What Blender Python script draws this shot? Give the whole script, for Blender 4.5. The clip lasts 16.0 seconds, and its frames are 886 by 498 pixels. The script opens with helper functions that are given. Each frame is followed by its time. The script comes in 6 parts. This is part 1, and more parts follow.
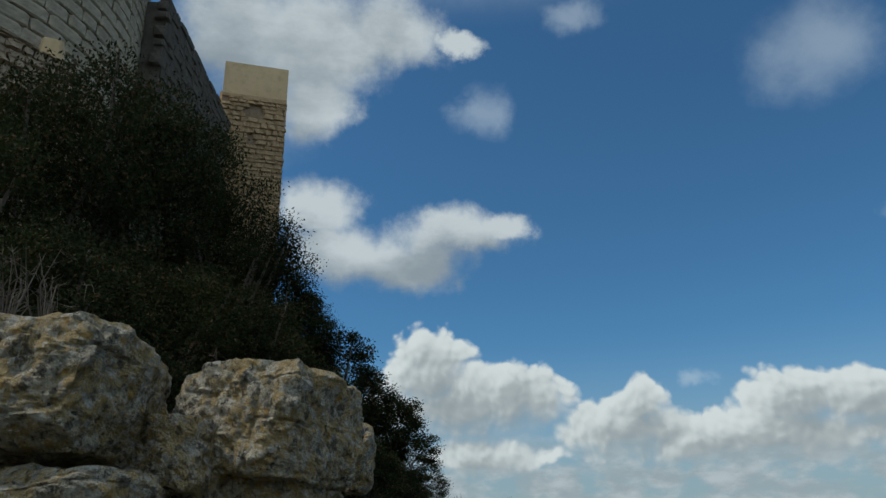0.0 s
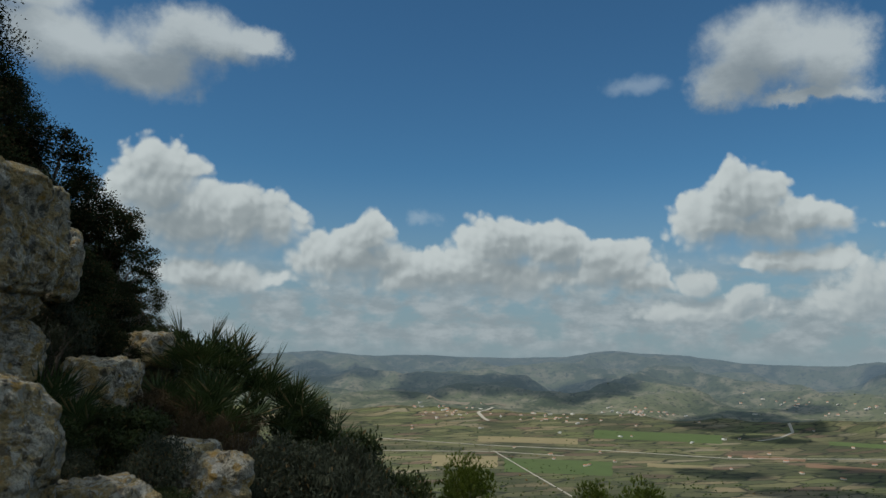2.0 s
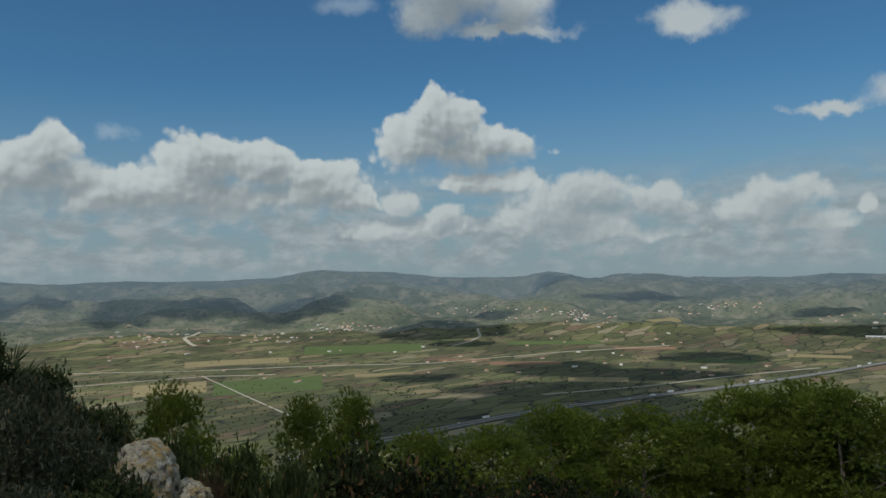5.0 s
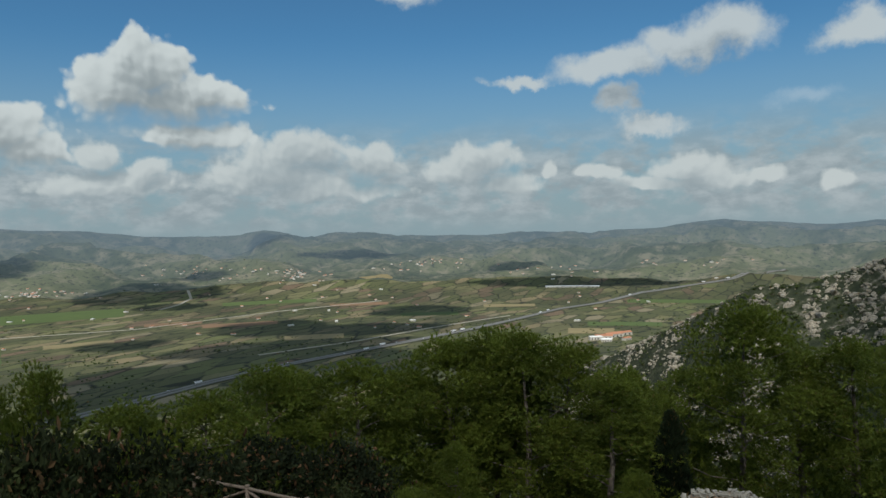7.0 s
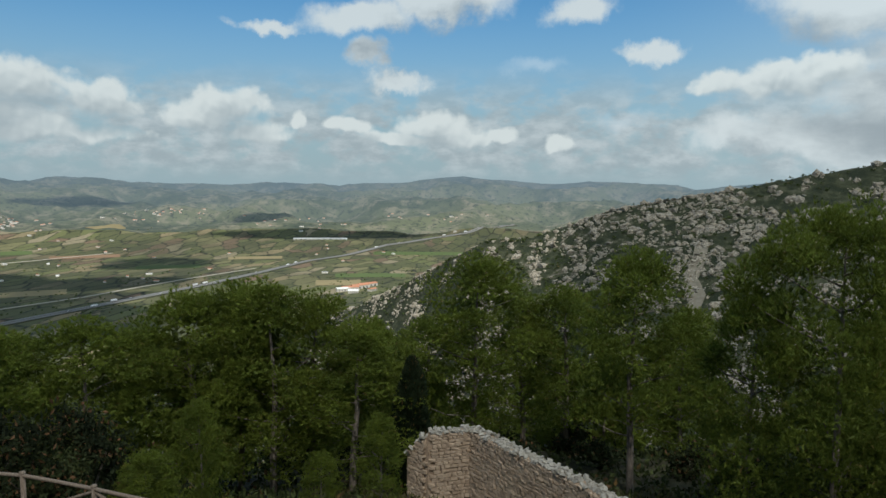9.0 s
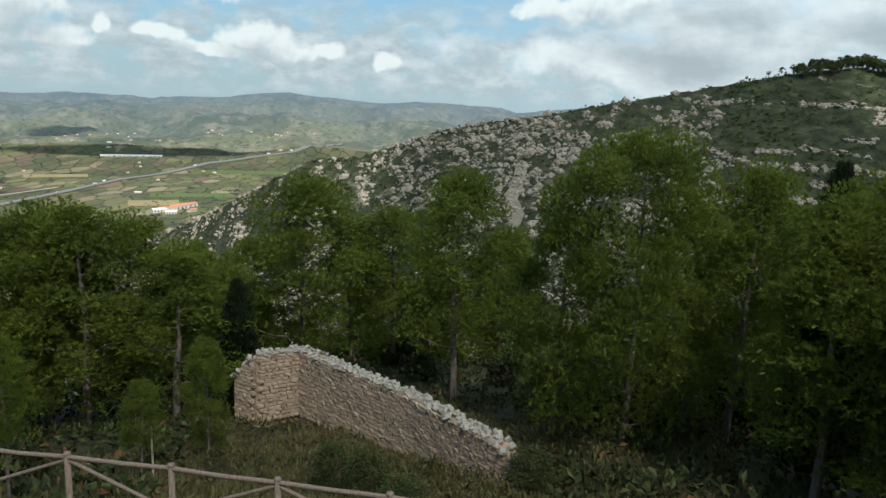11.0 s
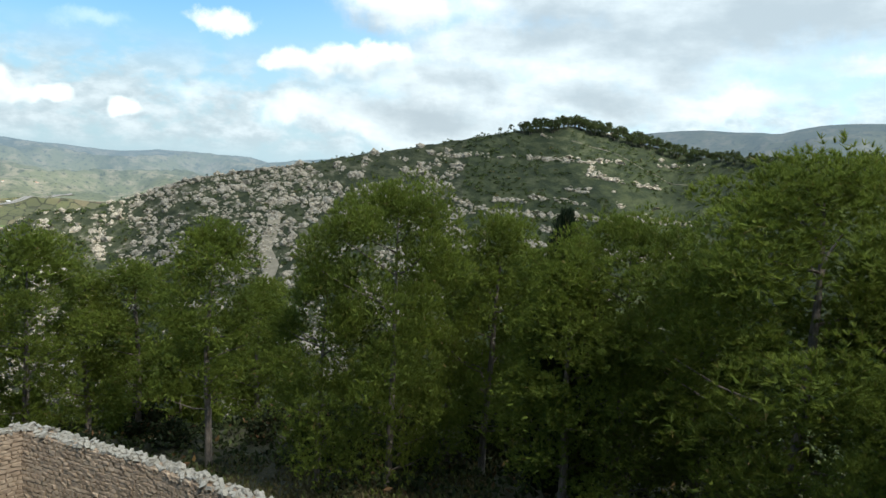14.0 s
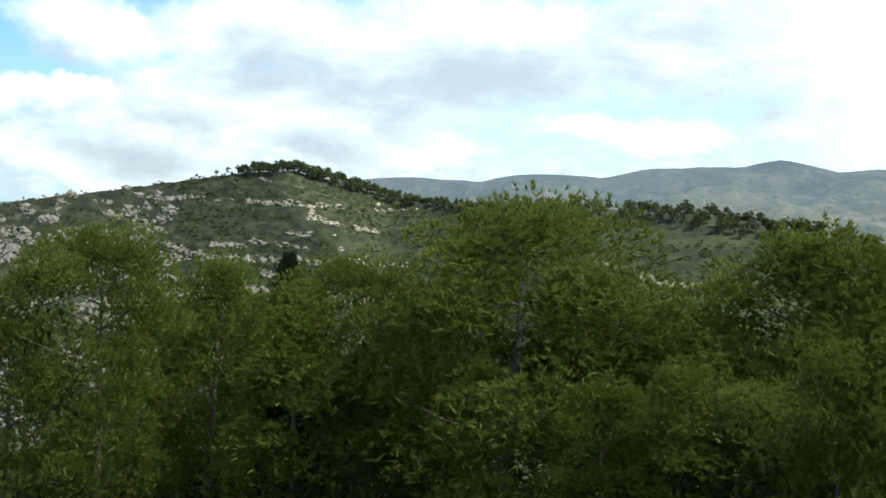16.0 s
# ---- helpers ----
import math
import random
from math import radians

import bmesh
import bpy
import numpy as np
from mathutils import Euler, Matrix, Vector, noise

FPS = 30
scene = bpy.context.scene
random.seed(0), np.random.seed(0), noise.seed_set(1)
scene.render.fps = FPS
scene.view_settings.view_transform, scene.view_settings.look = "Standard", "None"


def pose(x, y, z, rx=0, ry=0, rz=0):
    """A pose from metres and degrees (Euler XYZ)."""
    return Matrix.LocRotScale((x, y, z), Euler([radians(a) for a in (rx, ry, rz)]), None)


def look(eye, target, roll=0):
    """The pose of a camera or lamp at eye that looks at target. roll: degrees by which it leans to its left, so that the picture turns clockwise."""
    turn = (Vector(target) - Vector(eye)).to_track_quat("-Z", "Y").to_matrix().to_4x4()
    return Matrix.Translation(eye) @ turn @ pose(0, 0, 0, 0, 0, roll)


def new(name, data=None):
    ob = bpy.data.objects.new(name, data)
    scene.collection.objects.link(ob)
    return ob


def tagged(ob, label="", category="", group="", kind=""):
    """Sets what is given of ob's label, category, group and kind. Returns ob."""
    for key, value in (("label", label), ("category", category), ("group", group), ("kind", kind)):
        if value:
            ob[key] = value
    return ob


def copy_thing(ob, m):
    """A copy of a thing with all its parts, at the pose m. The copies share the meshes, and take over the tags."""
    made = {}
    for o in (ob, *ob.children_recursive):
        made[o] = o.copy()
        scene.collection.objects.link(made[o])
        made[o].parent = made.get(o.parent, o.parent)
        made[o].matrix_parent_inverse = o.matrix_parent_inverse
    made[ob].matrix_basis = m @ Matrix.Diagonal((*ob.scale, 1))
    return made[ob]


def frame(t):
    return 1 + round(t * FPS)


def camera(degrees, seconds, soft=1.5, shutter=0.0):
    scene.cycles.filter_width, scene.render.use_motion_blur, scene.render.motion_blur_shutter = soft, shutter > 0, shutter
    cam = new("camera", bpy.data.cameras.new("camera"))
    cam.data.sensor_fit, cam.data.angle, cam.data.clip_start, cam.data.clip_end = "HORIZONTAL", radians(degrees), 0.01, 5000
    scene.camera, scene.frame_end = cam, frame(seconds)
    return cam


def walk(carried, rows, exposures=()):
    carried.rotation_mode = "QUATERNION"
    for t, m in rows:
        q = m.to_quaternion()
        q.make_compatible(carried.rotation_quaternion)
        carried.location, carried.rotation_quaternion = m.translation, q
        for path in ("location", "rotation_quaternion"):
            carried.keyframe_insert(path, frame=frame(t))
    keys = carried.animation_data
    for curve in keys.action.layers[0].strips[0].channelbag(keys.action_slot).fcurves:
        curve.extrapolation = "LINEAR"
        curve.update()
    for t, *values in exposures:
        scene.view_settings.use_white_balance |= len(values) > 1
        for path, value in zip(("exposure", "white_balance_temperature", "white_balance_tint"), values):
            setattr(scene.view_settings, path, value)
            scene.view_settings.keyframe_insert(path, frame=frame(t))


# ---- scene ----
cam = camera(62.4, 16.0)
PATH = [
    (0, (0.000, 0.000, -0.000), (0.000, 9.300, 3.675), -1.10),
    (0.5, (0.008, 0.004, -0.004), (1.099, 9.413, 3.202), -1.45),
    (1, (0.016, 0.008, -0.008), (2.003, 9.481, 2.504), 0.03),
    (1.5, (0.024, 0.012, -0.012), (2.742, 9.449, 1.873), 0.63),
    (2, (0.032, 0.016, -0.016), (3.512, 9.280, 1.420), 0.95),
    (2.5, (0.040, 0.020, -0.020), (4.187, 9.058, 1.037), 0.61),
    (3, (0.048, 0.024, -0.024), (4.768, 8.799, 0.833), -0.01),
    (5.5, (0.056, 0.028, -0.028), (7.619, 6.568, 0.130), -1.97),
    (6, (0.064, 0.032, -0.032), (8.358, 5.618, -0.099), -2.58),
    (6.5, (0.072, 0.036, -0.036), (8.762, 4.978, -0.277), -2.05),
    (7, (0.080, 0.040, -0.040), (9.133, 4.277, -0.351), -1.40),
    (7.5, (0.088, 0.044, -0.044), (9.475, 3.460, -0.520), -0.87),
    (8, (0.096, 0.048, -0.048), (9.725, 2.672, -0.673), 0.07),
    (8.5, (0.104, 0.052, -0.052), (9.918, 1.809, -0.823), 0.24),
    (9, (0.112, 0.056, -0.056), (10.017, 1.018, -1.041), 0.60),
    (9.5, (0.120, 0.060, -0.060), (10.044, 0.316, -1.263), 1.26),
    (10, (0.128, 0.064, -0.064), (10.017, -0.375, -1.485), 1.62),
    (12.5, (0.136, 0.068, -0.068), (9.590, -2.320, -2.287), 3.12),
    (13, (0.144, 0.072, -0.072), (9.524, -2.905, -1.847), 3.00),
    (13.5, (0.152, 0.076, -0.076), (9.342, -3.566, -1.585), 3.24),
    (14, (0.160, 0.080, -0.080), (8.998, -4.447, -1.257), 3.28),
    (14.5, (0.168, 0.084, -0.084), (8.506, -5.340, -1.116), 3.29),
    (15, (0.176, 0.088, -0.088), (7.963, -6.145, -0.807), 4.22),
    (15.5, (0.184, 0.092, -0.092), (7.414, -6.797, -0.608), 3.63),
    (16, (0.192, 0.096, -0.096), (6.819, -7.384, -0.460), 3.33),
]
EXPOSURES = [(0.0, -0.3), (1.5, -0.5), (3.0, -0.66), (5.5, -0.58), (7.0, -0.42), (8.0, -0.26), (9.0, -0.12), (10.0, 0.06), (12.5, 0.5), (14.0, 0.67), (16.0, 0.82)]
walk(cam, [(t, look(eye, target, roll)) for t, eye, target, roll in PATH], EXPOSURES)


# ---- sky, sun and clouds ----
SUN_AZ, SUN_EL = 258.0, 54.0
SUN_DIR = Vector((math.sin(radians(SUN_AZ)) * math.cos(radians(SUN_EL)), math.cos(radians(SUN_AZ)) * math.cos(radians(SUN_EL)), math.sin(radians(SUN_EL))))


class Nodes:
    """Short hand for building a node tree."""

    def __init__(self, tree):
        self.tree = tree
        tree.nodes.clear()

    def add(self, kind, sockets=(), **props):
        n = self.tree.nodes.new(kind)
        if "operation" in props:
            n.operation = props["operation"]
        if "use_clamp" in props:
            n.use_clamp = props["use_clamp"]
        if "interpolation_type" in props:
            n.interpolation_type = props["interpolation_type"]
        if "data_type" in props:
            n.data_type, n.blend_type = props["data_type"], props["blend_type"]
        if "node_tree" in props:
            n.node_tree = props["node_tree"]
        if "feature" in props:
            n.feature = props["feature"]
        if "distance" in props:
            n.distance = props["distance"]
        if "is_active_output" in props:
            n.is_active_output = True
        for k, v in dict(sockets).items():
            self.put(n.inputs[k], v)
        return n

    def put(self, socket, v):
        if isinstance(v, bpy.types.NodeSocket):
            self.tree.links.new(v, socket)
        elif isinstance(v, bpy.types.Node):
            self.tree.links.new(v.outputs[0], socket)
        else:
            socket.default_value = v

    def math(self, op, a, b=0.0, c=0.0, clamp=False):
        return self.add("ShaderNodeMath", {0: a, 1: b, 2: c}, operation=op, use_clamp=clamp).outputs[0]

    def vec(self, op, a, b=(0, 0, 0), c=(0, 0, 0)):
        n = self.add("ShaderNodeVectorMath", {0: a, 1: b, 2: c}, operation=op)
        return n.outputs["Value"] if op in ("LENGTH", "DOT_PRODUCT", "DISTANCE") else n.outputs[0]

    def noise(self, vector, scale, detail=4.0, rough=0.55, colour=False, lac=2.0):
        n = self.add("ShaderNodeTexNoise", {"Vector": vector, "Scale": scale, "Detail": detail, "Roughness": rough, "Lacunarity": lac})
        return n.outputs["Color" if colour else "Fac"]

    def step(self, x, lo, hi, a=0.0, b=1.0):
        return self.add("ShaderNodeMapRange", {"Value": x, "From Min": lo, "From Max": hi, "To Min": a, "To Max": b}, interpolation_type="SMOOTHSTEP").outputs[0]

    def mix(self, fac, a, b, blend="MIX"):
        n = self.add("ShaderNodeMix", {}, data_type="RGBA", blend_type=blend)
        self.put(n.inputs[0], fac), self.put(n.inputs[6], a), self.put(n.inputs[7], b)
        return n.outputs[2]

    def ramp(self, fac, stops, mode="LINEAR"):
        n = self.add("ShaderNodeValToRGB", {0: fac})
        n.color_ramp.interpolation = mode
        while len(n.color_ramp.elements) < len(stops):
            n.color_ramp.elements.new(1.0)
        for e, (p, c) in zip(n.color_ramp.elements, stops):
            e.position, e.color = p, (*c, 1) if len(c) == 3 else c
        return n.outputs[0]


# heaps of cloud by azimuth, elevation, half width and half height in degrees
WEST_HEAPS = [
    (-1.1, 11.3, 3.3, 3.5), (1.0, 9.2, 6.5, 3.1), (5.5, 9.5, 3.6, 3.1), (2.8, 5.5, 4.2, 1.6),
    (14.8, 8.8, 2.0, 2.0), (13.5, 7.2, 4.6, 2.1), (25.3, 8.1, 3.3, 2.4), (29.5, 7.9, 2.8, 2.3), (33.6, 6.6, 3.2, 2.2), (23.6, 6.1, 13.1, 1.9), (35.7, 5.7, 2.5, 1.3),
    (43.2, 11.0, 2.9, 2.8), (44.3, 9.4, 5.6, 1.8), (41.4, 9.8, 2.8, 2.3), (47.1, 9.8, 2.5, 1.6), (46.2, 6.9, 3.6, 1.2),
]
EAST_HEAPS = [
    (39.8, 5.4, 1.5, 1.1), (43.0, 4.5, 1.5, 0.9), (40.5, 3.4, 5.1, 1.2), (54.6, 5.7, 3.7, 1.8), (52.1, 4.0, 4.4, 2.2), (59.4, 4.7, 2.7, 1.8), (55.6, 2.8, 6.6, 1.0),
    (67.9, 4.7, 3.0, 1.7), (65.7, 4.0, 2.6, 1.4), (69.9, 3.1, 3.3, 1.1), (73.3, 4.1, 0.7, 0.7), (83.4, 3.7, 2.6, 1.1), (86.1, 2.9, 2.0, 1.0), (77.2, 3.6, 1.8, 0.7), (81.6, 2.8, 4.3, 0.7), (93.4, 2.6, 1.1, 0.8), (88.6, 3.2, 1.6, 0.7),
    (109.1, 6.6, 4.3, 1.6), (104.7, 6.8, 2.1, 1.0), (111.6, 7.4, 2.1, 1.5),
]
SOFT_CLOUDS = [
    (-18.6, 36.8, 6.3, 4.3), (-11.4, 36.4, 7.7, 4.1), (-4.7, 37.9, 4.8, 3.2), (-11.2, 32.2, 3.5, 2.9), (1.2, 37.3, 2.7, 1.0),
    (-10.7, 24.5, 4.0, 2.6), (-8.7, 21.1, 4.6, 2.6), (-4.5, 20.3, 6.1, 2.4), (0.8, 22.5, 5.3, 2.0), (5.1, 23.2, 2.6, 1.4),
    (45.9, 22.1, 5.0, 3.2), (42.6, 20.2, 3.2, 2.0), (49.9, 20.8, 3.2, 3.0), (62.0, 18.2, 3.6, 1.3), (48.8, 18.5, 4.8, 0.6),
    (86.2, 13.1, 3.4, 1.5), (83.1, 12.5, 3.5, 1.4), (78.6, 11.6, 4.5, 1.3), (71.9, 11.2, 2.2, 0.6), (78.2, 8.8, 1.8, 1.1), (80.9, 7.5, 2.2, 0.8), (95.4, 12.6, 2.7, 1.3), (99.7, 9.0, 2.1, 0.9),
]
CLOUD_DECK = [
    (107.8, 3.1, 5.2, 1.6), (117.1, 5.5, 7.1, 2.8), (119.6, 8.8, 6.4, 2.4), (113.7, 2.8, 9.6, 1.8), (128.9, 8.1, 9.2, 3.0), (125.8, 5.1, 9.7, 1.9), (135.5, 11.2, 11.0, 4.1), (112.4, 12.1, 5.7, 2.3),
    (125.0, 12.5, 9.0, 3.5), (142.0, 13.0, 12.6, 4.4), (154.6, 7.5, 5.7, 1.4), (147.6, 7.9, 4.7, 1.2), (157.8, 14.0, 11.8, 4.7), (163.1, 8.7, 3.3, 1.6), (136.0, 5.6, 5.5, 1.4), (174.0, 12.0, 12.0, 6.0),
]
THIN_CLOUDS = [(3.6, 32.4, 2.6, 2.6), (32.0, 32.2, 6.0, 4.5), (12.1, 39.0, 3.0, 1.6), (35.6, 20.6, 2.6, 1.1), (19.5, 10.6, 1.7, 0.9), (91.3, 8.4, 2.7, 0.8), (98.6, 4.6, 3.4, 0.9), (-14.3, 33.4, 7.0, 5.5)]


def heap_group(name, heaps, flat, grow=1.0):
    """A field over azimuth and elevation: 1 in the heart of a heap, 0 at its rim."""
    g = bpy.data.node_groups.new(name, "ShaderNodeTree")
    g.interface.new_socket("At", in_out="INPUT", socket_type="NodeSocketVector")
    g.interface.new_socket("Field", in_out="OUTPUT", socket_type="NodeSocketFloat")
    n = Nodes(g)
    at, last = n.add("NodeGroupInput").outputs[0], None
    for a, e, w, h in heaps:
        w, h = w * grow, h * grow
        v = n.vec("MULTIPLY_ADD", at, (1 / w, 1 / h, 0), (-a / w, -e / h, 0))
        v = n.vec("LENGTH", n.vec("MAXIMUM", v, n.vec("MULTIPLY", v, (-1, -flat, 0))))
        last = v if last is None else n.math("SMOOTH_MIN", last, v, 0.22)
    out = n.add("NodeGroupOutput")
    n.put(out.inputs[0], n.math("SUBTRACT", 1.0, last))
    return g


def make_world():
    w = bpy.data.worlds.new("sky")
    scene.world = w
    w.use_nodes = True
    n = Nodes(w.node_tree)
    sky = n.add("ShaderNodeTexSky")
    sky.sky_type, sky.sun_disc, sky.sun_elevation, sky.sun_rotation = "NISHITA", False, radians(SUN_EL), radians(SUN_AZ)
    sky.altitude, sky.air_density, sky.dust_density, sky.ozone_density = 300.0, 1.0, 0.3, 2.0
    d = n.vec("NORMALIZE", n.add("ShaderNodeTexCoord").outputs["Generated"])
    s = n.add("ShaderNodeSeparateXYZ", {0: d})
    az = n.math("MULTIPLY", n.math("ARCTAN2", s.outputs[0], s.outputs[1]), 57.2958)
    el = n.math("MULTIPLY", n.math("ARCSINE", s.outputs[2]), 57.2958)
    # behind the camera the band of cloud goes on
    az = n.math("ADD", az, n.math("MULTIPLY", n.math("LESS_THAN", az, -150.0), 360.0))
    at = n.add("ShaderNodeCombineXYZ", {0: az, 1: el}).outputs[0]
    billow = n.noise(d, 15.0, 6.0, 0.5, colour=True)
    fine = n.noise(d, 34.0, 6.0, 0.6)
    warp = n.vec("MULTIPLY_ADD", n.vec("SUBTRACT", billow, (0.5, 0.5, 0.5)), (2.6, 1.8, 0), at)
    soft_warp = n.vec("MULTIPLY_ADD", n.vec("SUBTRACT", n.noise(d, 9.0, 7.0, 0.6, colour=True), (0.5, 0.5, 0.5)), (9.0, 5.5, 0), at)
    heaps, low_heaps, veils = heap_group("heaps", WEST_HEAPS, 1.35, 1.15), heap_group("low_heaps", EAST_HEAPS, 1.5, 1.08), heap_group("veils", SOFT_CLOUDS + CLOUD_DECK, 1.1, 1.12)
    wisps = heap_group("wisps", THIN_CLOUDS, 1.0)

    def field(group, where):
        g = n.add("ShaderNodeGroup", node_tree=group)
        n.put(g.inputs[0], where)
        return g.outputs[0]

    def billows(where):
        """Rounded swellings of two sizes."""
        big = n.add("ShaderNodeTexVoronoi", {"Vector": where, "Scale": 0.55, "Smoothness": 0.35}, feature="SMOOTH_F1").outputs["Distance"]
        small = n.add("ShaderNodeTexVoronoi", {"Vector": where, "Scale": 1.5, "Smoothness": 0.3}, feature="SMOOTH_F1").outputs["Distance"]
        return n.math("ADD", n.math("MULTIPLY_ADD", big, -0.42, 0.26), n.math("MULTIPLY_ADD", small, -0.20, 0.11))

    puffs, puffs_up = billows(warp), billows(n.vec("ADD", warp, (-0.28, 0.42, 0)))
    rough = n.math("MULTIPLY_ADD", fine, 0.3, -0.15)
    puff = n.math("SUBTRACT", puffs_up, puffs)

    def heap(group, hard, soft, ragged):
        here, above = field(group, warp), field(group, n.vec("ADD", warp, (-0.4, 1.1, 0)))
        cover = n.step(n.math("ADD", here, n.math("MULTIPLY_ADD", rough, ragged, puffs)), hard, n.math("MULTIPLY_ADD", n.math("MAXIMUM", above, 0.0), 0.9, soft))
        return cover, n.step(n.math("ADD", n.math("MULTIPLY", above, 0.95), n.math("MULTIPLY_ADD", puff, 1.35, n.math("MULTIPLY", rough, 0.25))), -0.3, 1.0)

    a_heap, shade = heap(heaps, -0.05, 0.18, 1.0)
    a_low_heap, low_shade = heap(low_heaps, -0.10, 0.34, 2.6)
    low_heap_col = n.ramp(low_shade, [(0.0, (0.78, 0.78, 0.77)), (0.35, (0.62, 0.64, 0.65)), (1.0, (0.42, 0.46, 0.49))])
    heap_col = n.ramp(shade, [(0.0, (0.84, 0.84, 0.83)), (0.3, (0.69, 0.70, 0.70)), (0.65, (0.50, 0.52, 0.53)), (1.0, (0.38, 0.41, 0.43))])
    veil, veil_up = field(veils, soft_warp), field(veils, n.vec("ADD", soft_warp, (1.0, 2.5, 0)))
    a_veil = n.step(n.math("ADD", veil, n.math("MULTIPLY_ADD", fine, 0.5, -0.25)), -0.15, 0.55)
    veil_col = n.ramp(n.step(n.math("ADD", veil_up, n.math("MULTIPLY_ADD", n.noise(n.vec("MULTIPLY", d, (1.0, 1.0, 2.6)), 5.0, 6.0, 0.6), 2.6, -1.5)), -0.5, 0.9), [(0.0, (0.74, 0.75, 0.76)), (0.45, (0.55, 0.57, 0.59)), (1.0, (0.36, 0.39, 0.42))])
    a_wisp = n.math("MULTIPLY", n.step(field(wisps, soft_warp), -0.1, 0.9), 0.35)
    # small far heaps and mist low over the land
    low = n.noise(n.vec("MULTIPLY", at, (0.24, 0.42, 0)), 1.1, 5.0, 0.55)
    band = n.math("MULTIPLY", n.step(el, -1.0, 1.5), n.step(el, 9.0, 3.5))
    a_low = n.math("MULTIPLY", n.step(low, 0.36, 0.55), n.math("MULTIPLY", band, 0.9))
    low_col = n.ramp(n.step(n.noise(n.vec("MULTIPLY", at, (0.24, 0.5, 0)), 1.8, 5.0, 0.6), 0.35, 0.7), [(0, (0.41, 0.45, 0.48)), (1, (0.60, 0.62, 0.64))])
    mist = n.math("MULTIPLY", n.step(el, 15.0, 0.0), 0.9)
    glare = n.add("ShaderNodeVectorMath", {0: d, 1: (math.sin(radians(165)), math.cos(radians(165)), 0.3)}, operation="DOT_PRODUCT").outputs["Value"]
    # broken cloud over and behind the viewer
    behind = n.math("MAXIMUM", n.step(el, 38.0, 52.0), n.math("MAXIMUM", n.step(az, 160.0, 185.0), n.step(az, -45.0, -70.0)))
    a_roof = n.math("MULTIPLY", n.step(n.noise(d, 3.2, 6.0, 0.6), 0.38, 0.58), n.math("MULTIPLY", behind, n.step(el, -2.0, 6.0)))
    roof_col = n.ramp(n.noise(d, 6.0, 5.0, 0.6), [(0.3, (0.72, 0.73, 0.74)), (0.7, (1.35, 1.34, 1.30))])
    bright = n.step(glare, 0.3, 1.05, 1.0, 1.12)
    base = n.vec("SCALE", n.vec("MULTIPLY", sky.outputs[0], (0.56, 0.95, 1.12)))
    base.node.inputs["Scale"].default_value = 0.095
    c = n.mix(mist, base, (0.37, 0.44, 0.49, 1))
    c = n.mix(n.step(az, 92.0, 140.0, 0.0, 0.5), c, (0.56, 0.66, 0.72, 1))
    c = n.mix(a_low, c, low_col)
    c = n.mix(a_wisp, c, (0.75, 0.80, 0.86, 1))
    c = n.mix(n.math("MULTIPLY", a_veil, 0.93), c, veil_col)
    c = n.mix(n.math("MULTIPLY", a_low_heap, 0.95), c, low_heap_col)
    c = n.mix(a_heap, c, heap_col)
    c = n.mix(a_roof, c, roof_col)
    lit = n.vec("SCALE", n.vec("MULTIPLY", c, (0.90, 1.0, 1.02)))
    n.put(lit.node.inputs["Scale"], bright)
    n.add("ShaderNodeOutputWorld", {0: n.add("ShaderNodeBackground", {0: lit, 1: 1.0})})


make_world()
sun = new("sun", bpy.data.lights.new("sun", "SUN"))
sun.data.energy, sun.data.angle, sun.data.color = 4.9, radians(0.8), (1.0, 0.97, 0.90)
sun.matrix_world = look(SUN_DIR * 100, (0, 0, 0))


# ---- helpers ----
def polar(az, r, z=0.0):
    return Vector((r * math.sin(radians(az)), r * math.cos(radians(az)), z))


def mesh_np(name, verts, faces, smooth=False, mats=(), slots=None):
    """A mesh from arrays; faces of one size."""
    verts, faces = np.asarray(verts, np.float32).reshape(-1, 3), np.asarray(faces, np.int32)
    m, k = bpy.data.meshes.new(name), faces.shape[1]
    m.vertices.add(len(verts)), m.loops.add(faces.size), m.polygons.add(len(faces))
    m.vertices.foreach_set("co", verts.ravel())
    m.loops.foreach_set("vertex_index", faces.ravel())
    m.polygons.foreach_set("loop_start", np.arange(0, faces.size, k, dtype=np.int32))
    if slots is not None:
        m.polygons.foreach_set("material_index", np.asarray(slots, np.int32))
    m.polygons.foreach_set("use_smooth", np.full(len(faces), smooth))
    m.update(calc_edges=True)
    m.validate()
    for mat in mats:
        m.materials.append(mat)
    return m


def hang(name, data, parent=None, label=""):
    ob = new(name, data)
    ob.parent = parent
    return tagged(ob, label)


def part(name, bm, mat, parent=None, label="", smooth=False):
    m = bpy.data.meshes.new(name)
    bm.to_mesh(m)
    bm.free()
    m.materials.append(mat)
    if smooth:
        m.polygons.foreach_set("use_smooth", np.ones(len(m.polygons), bool))
    return hang(name, m, parent, label)


def thing(name, label, category, at=(0, 0, 0), group="", kind="", turn=0.0):
    ob = tagged(new(name), label, category, group, kind)
    ob.matrix_basis = pose(*at, 0, 0, turn)
    return ob


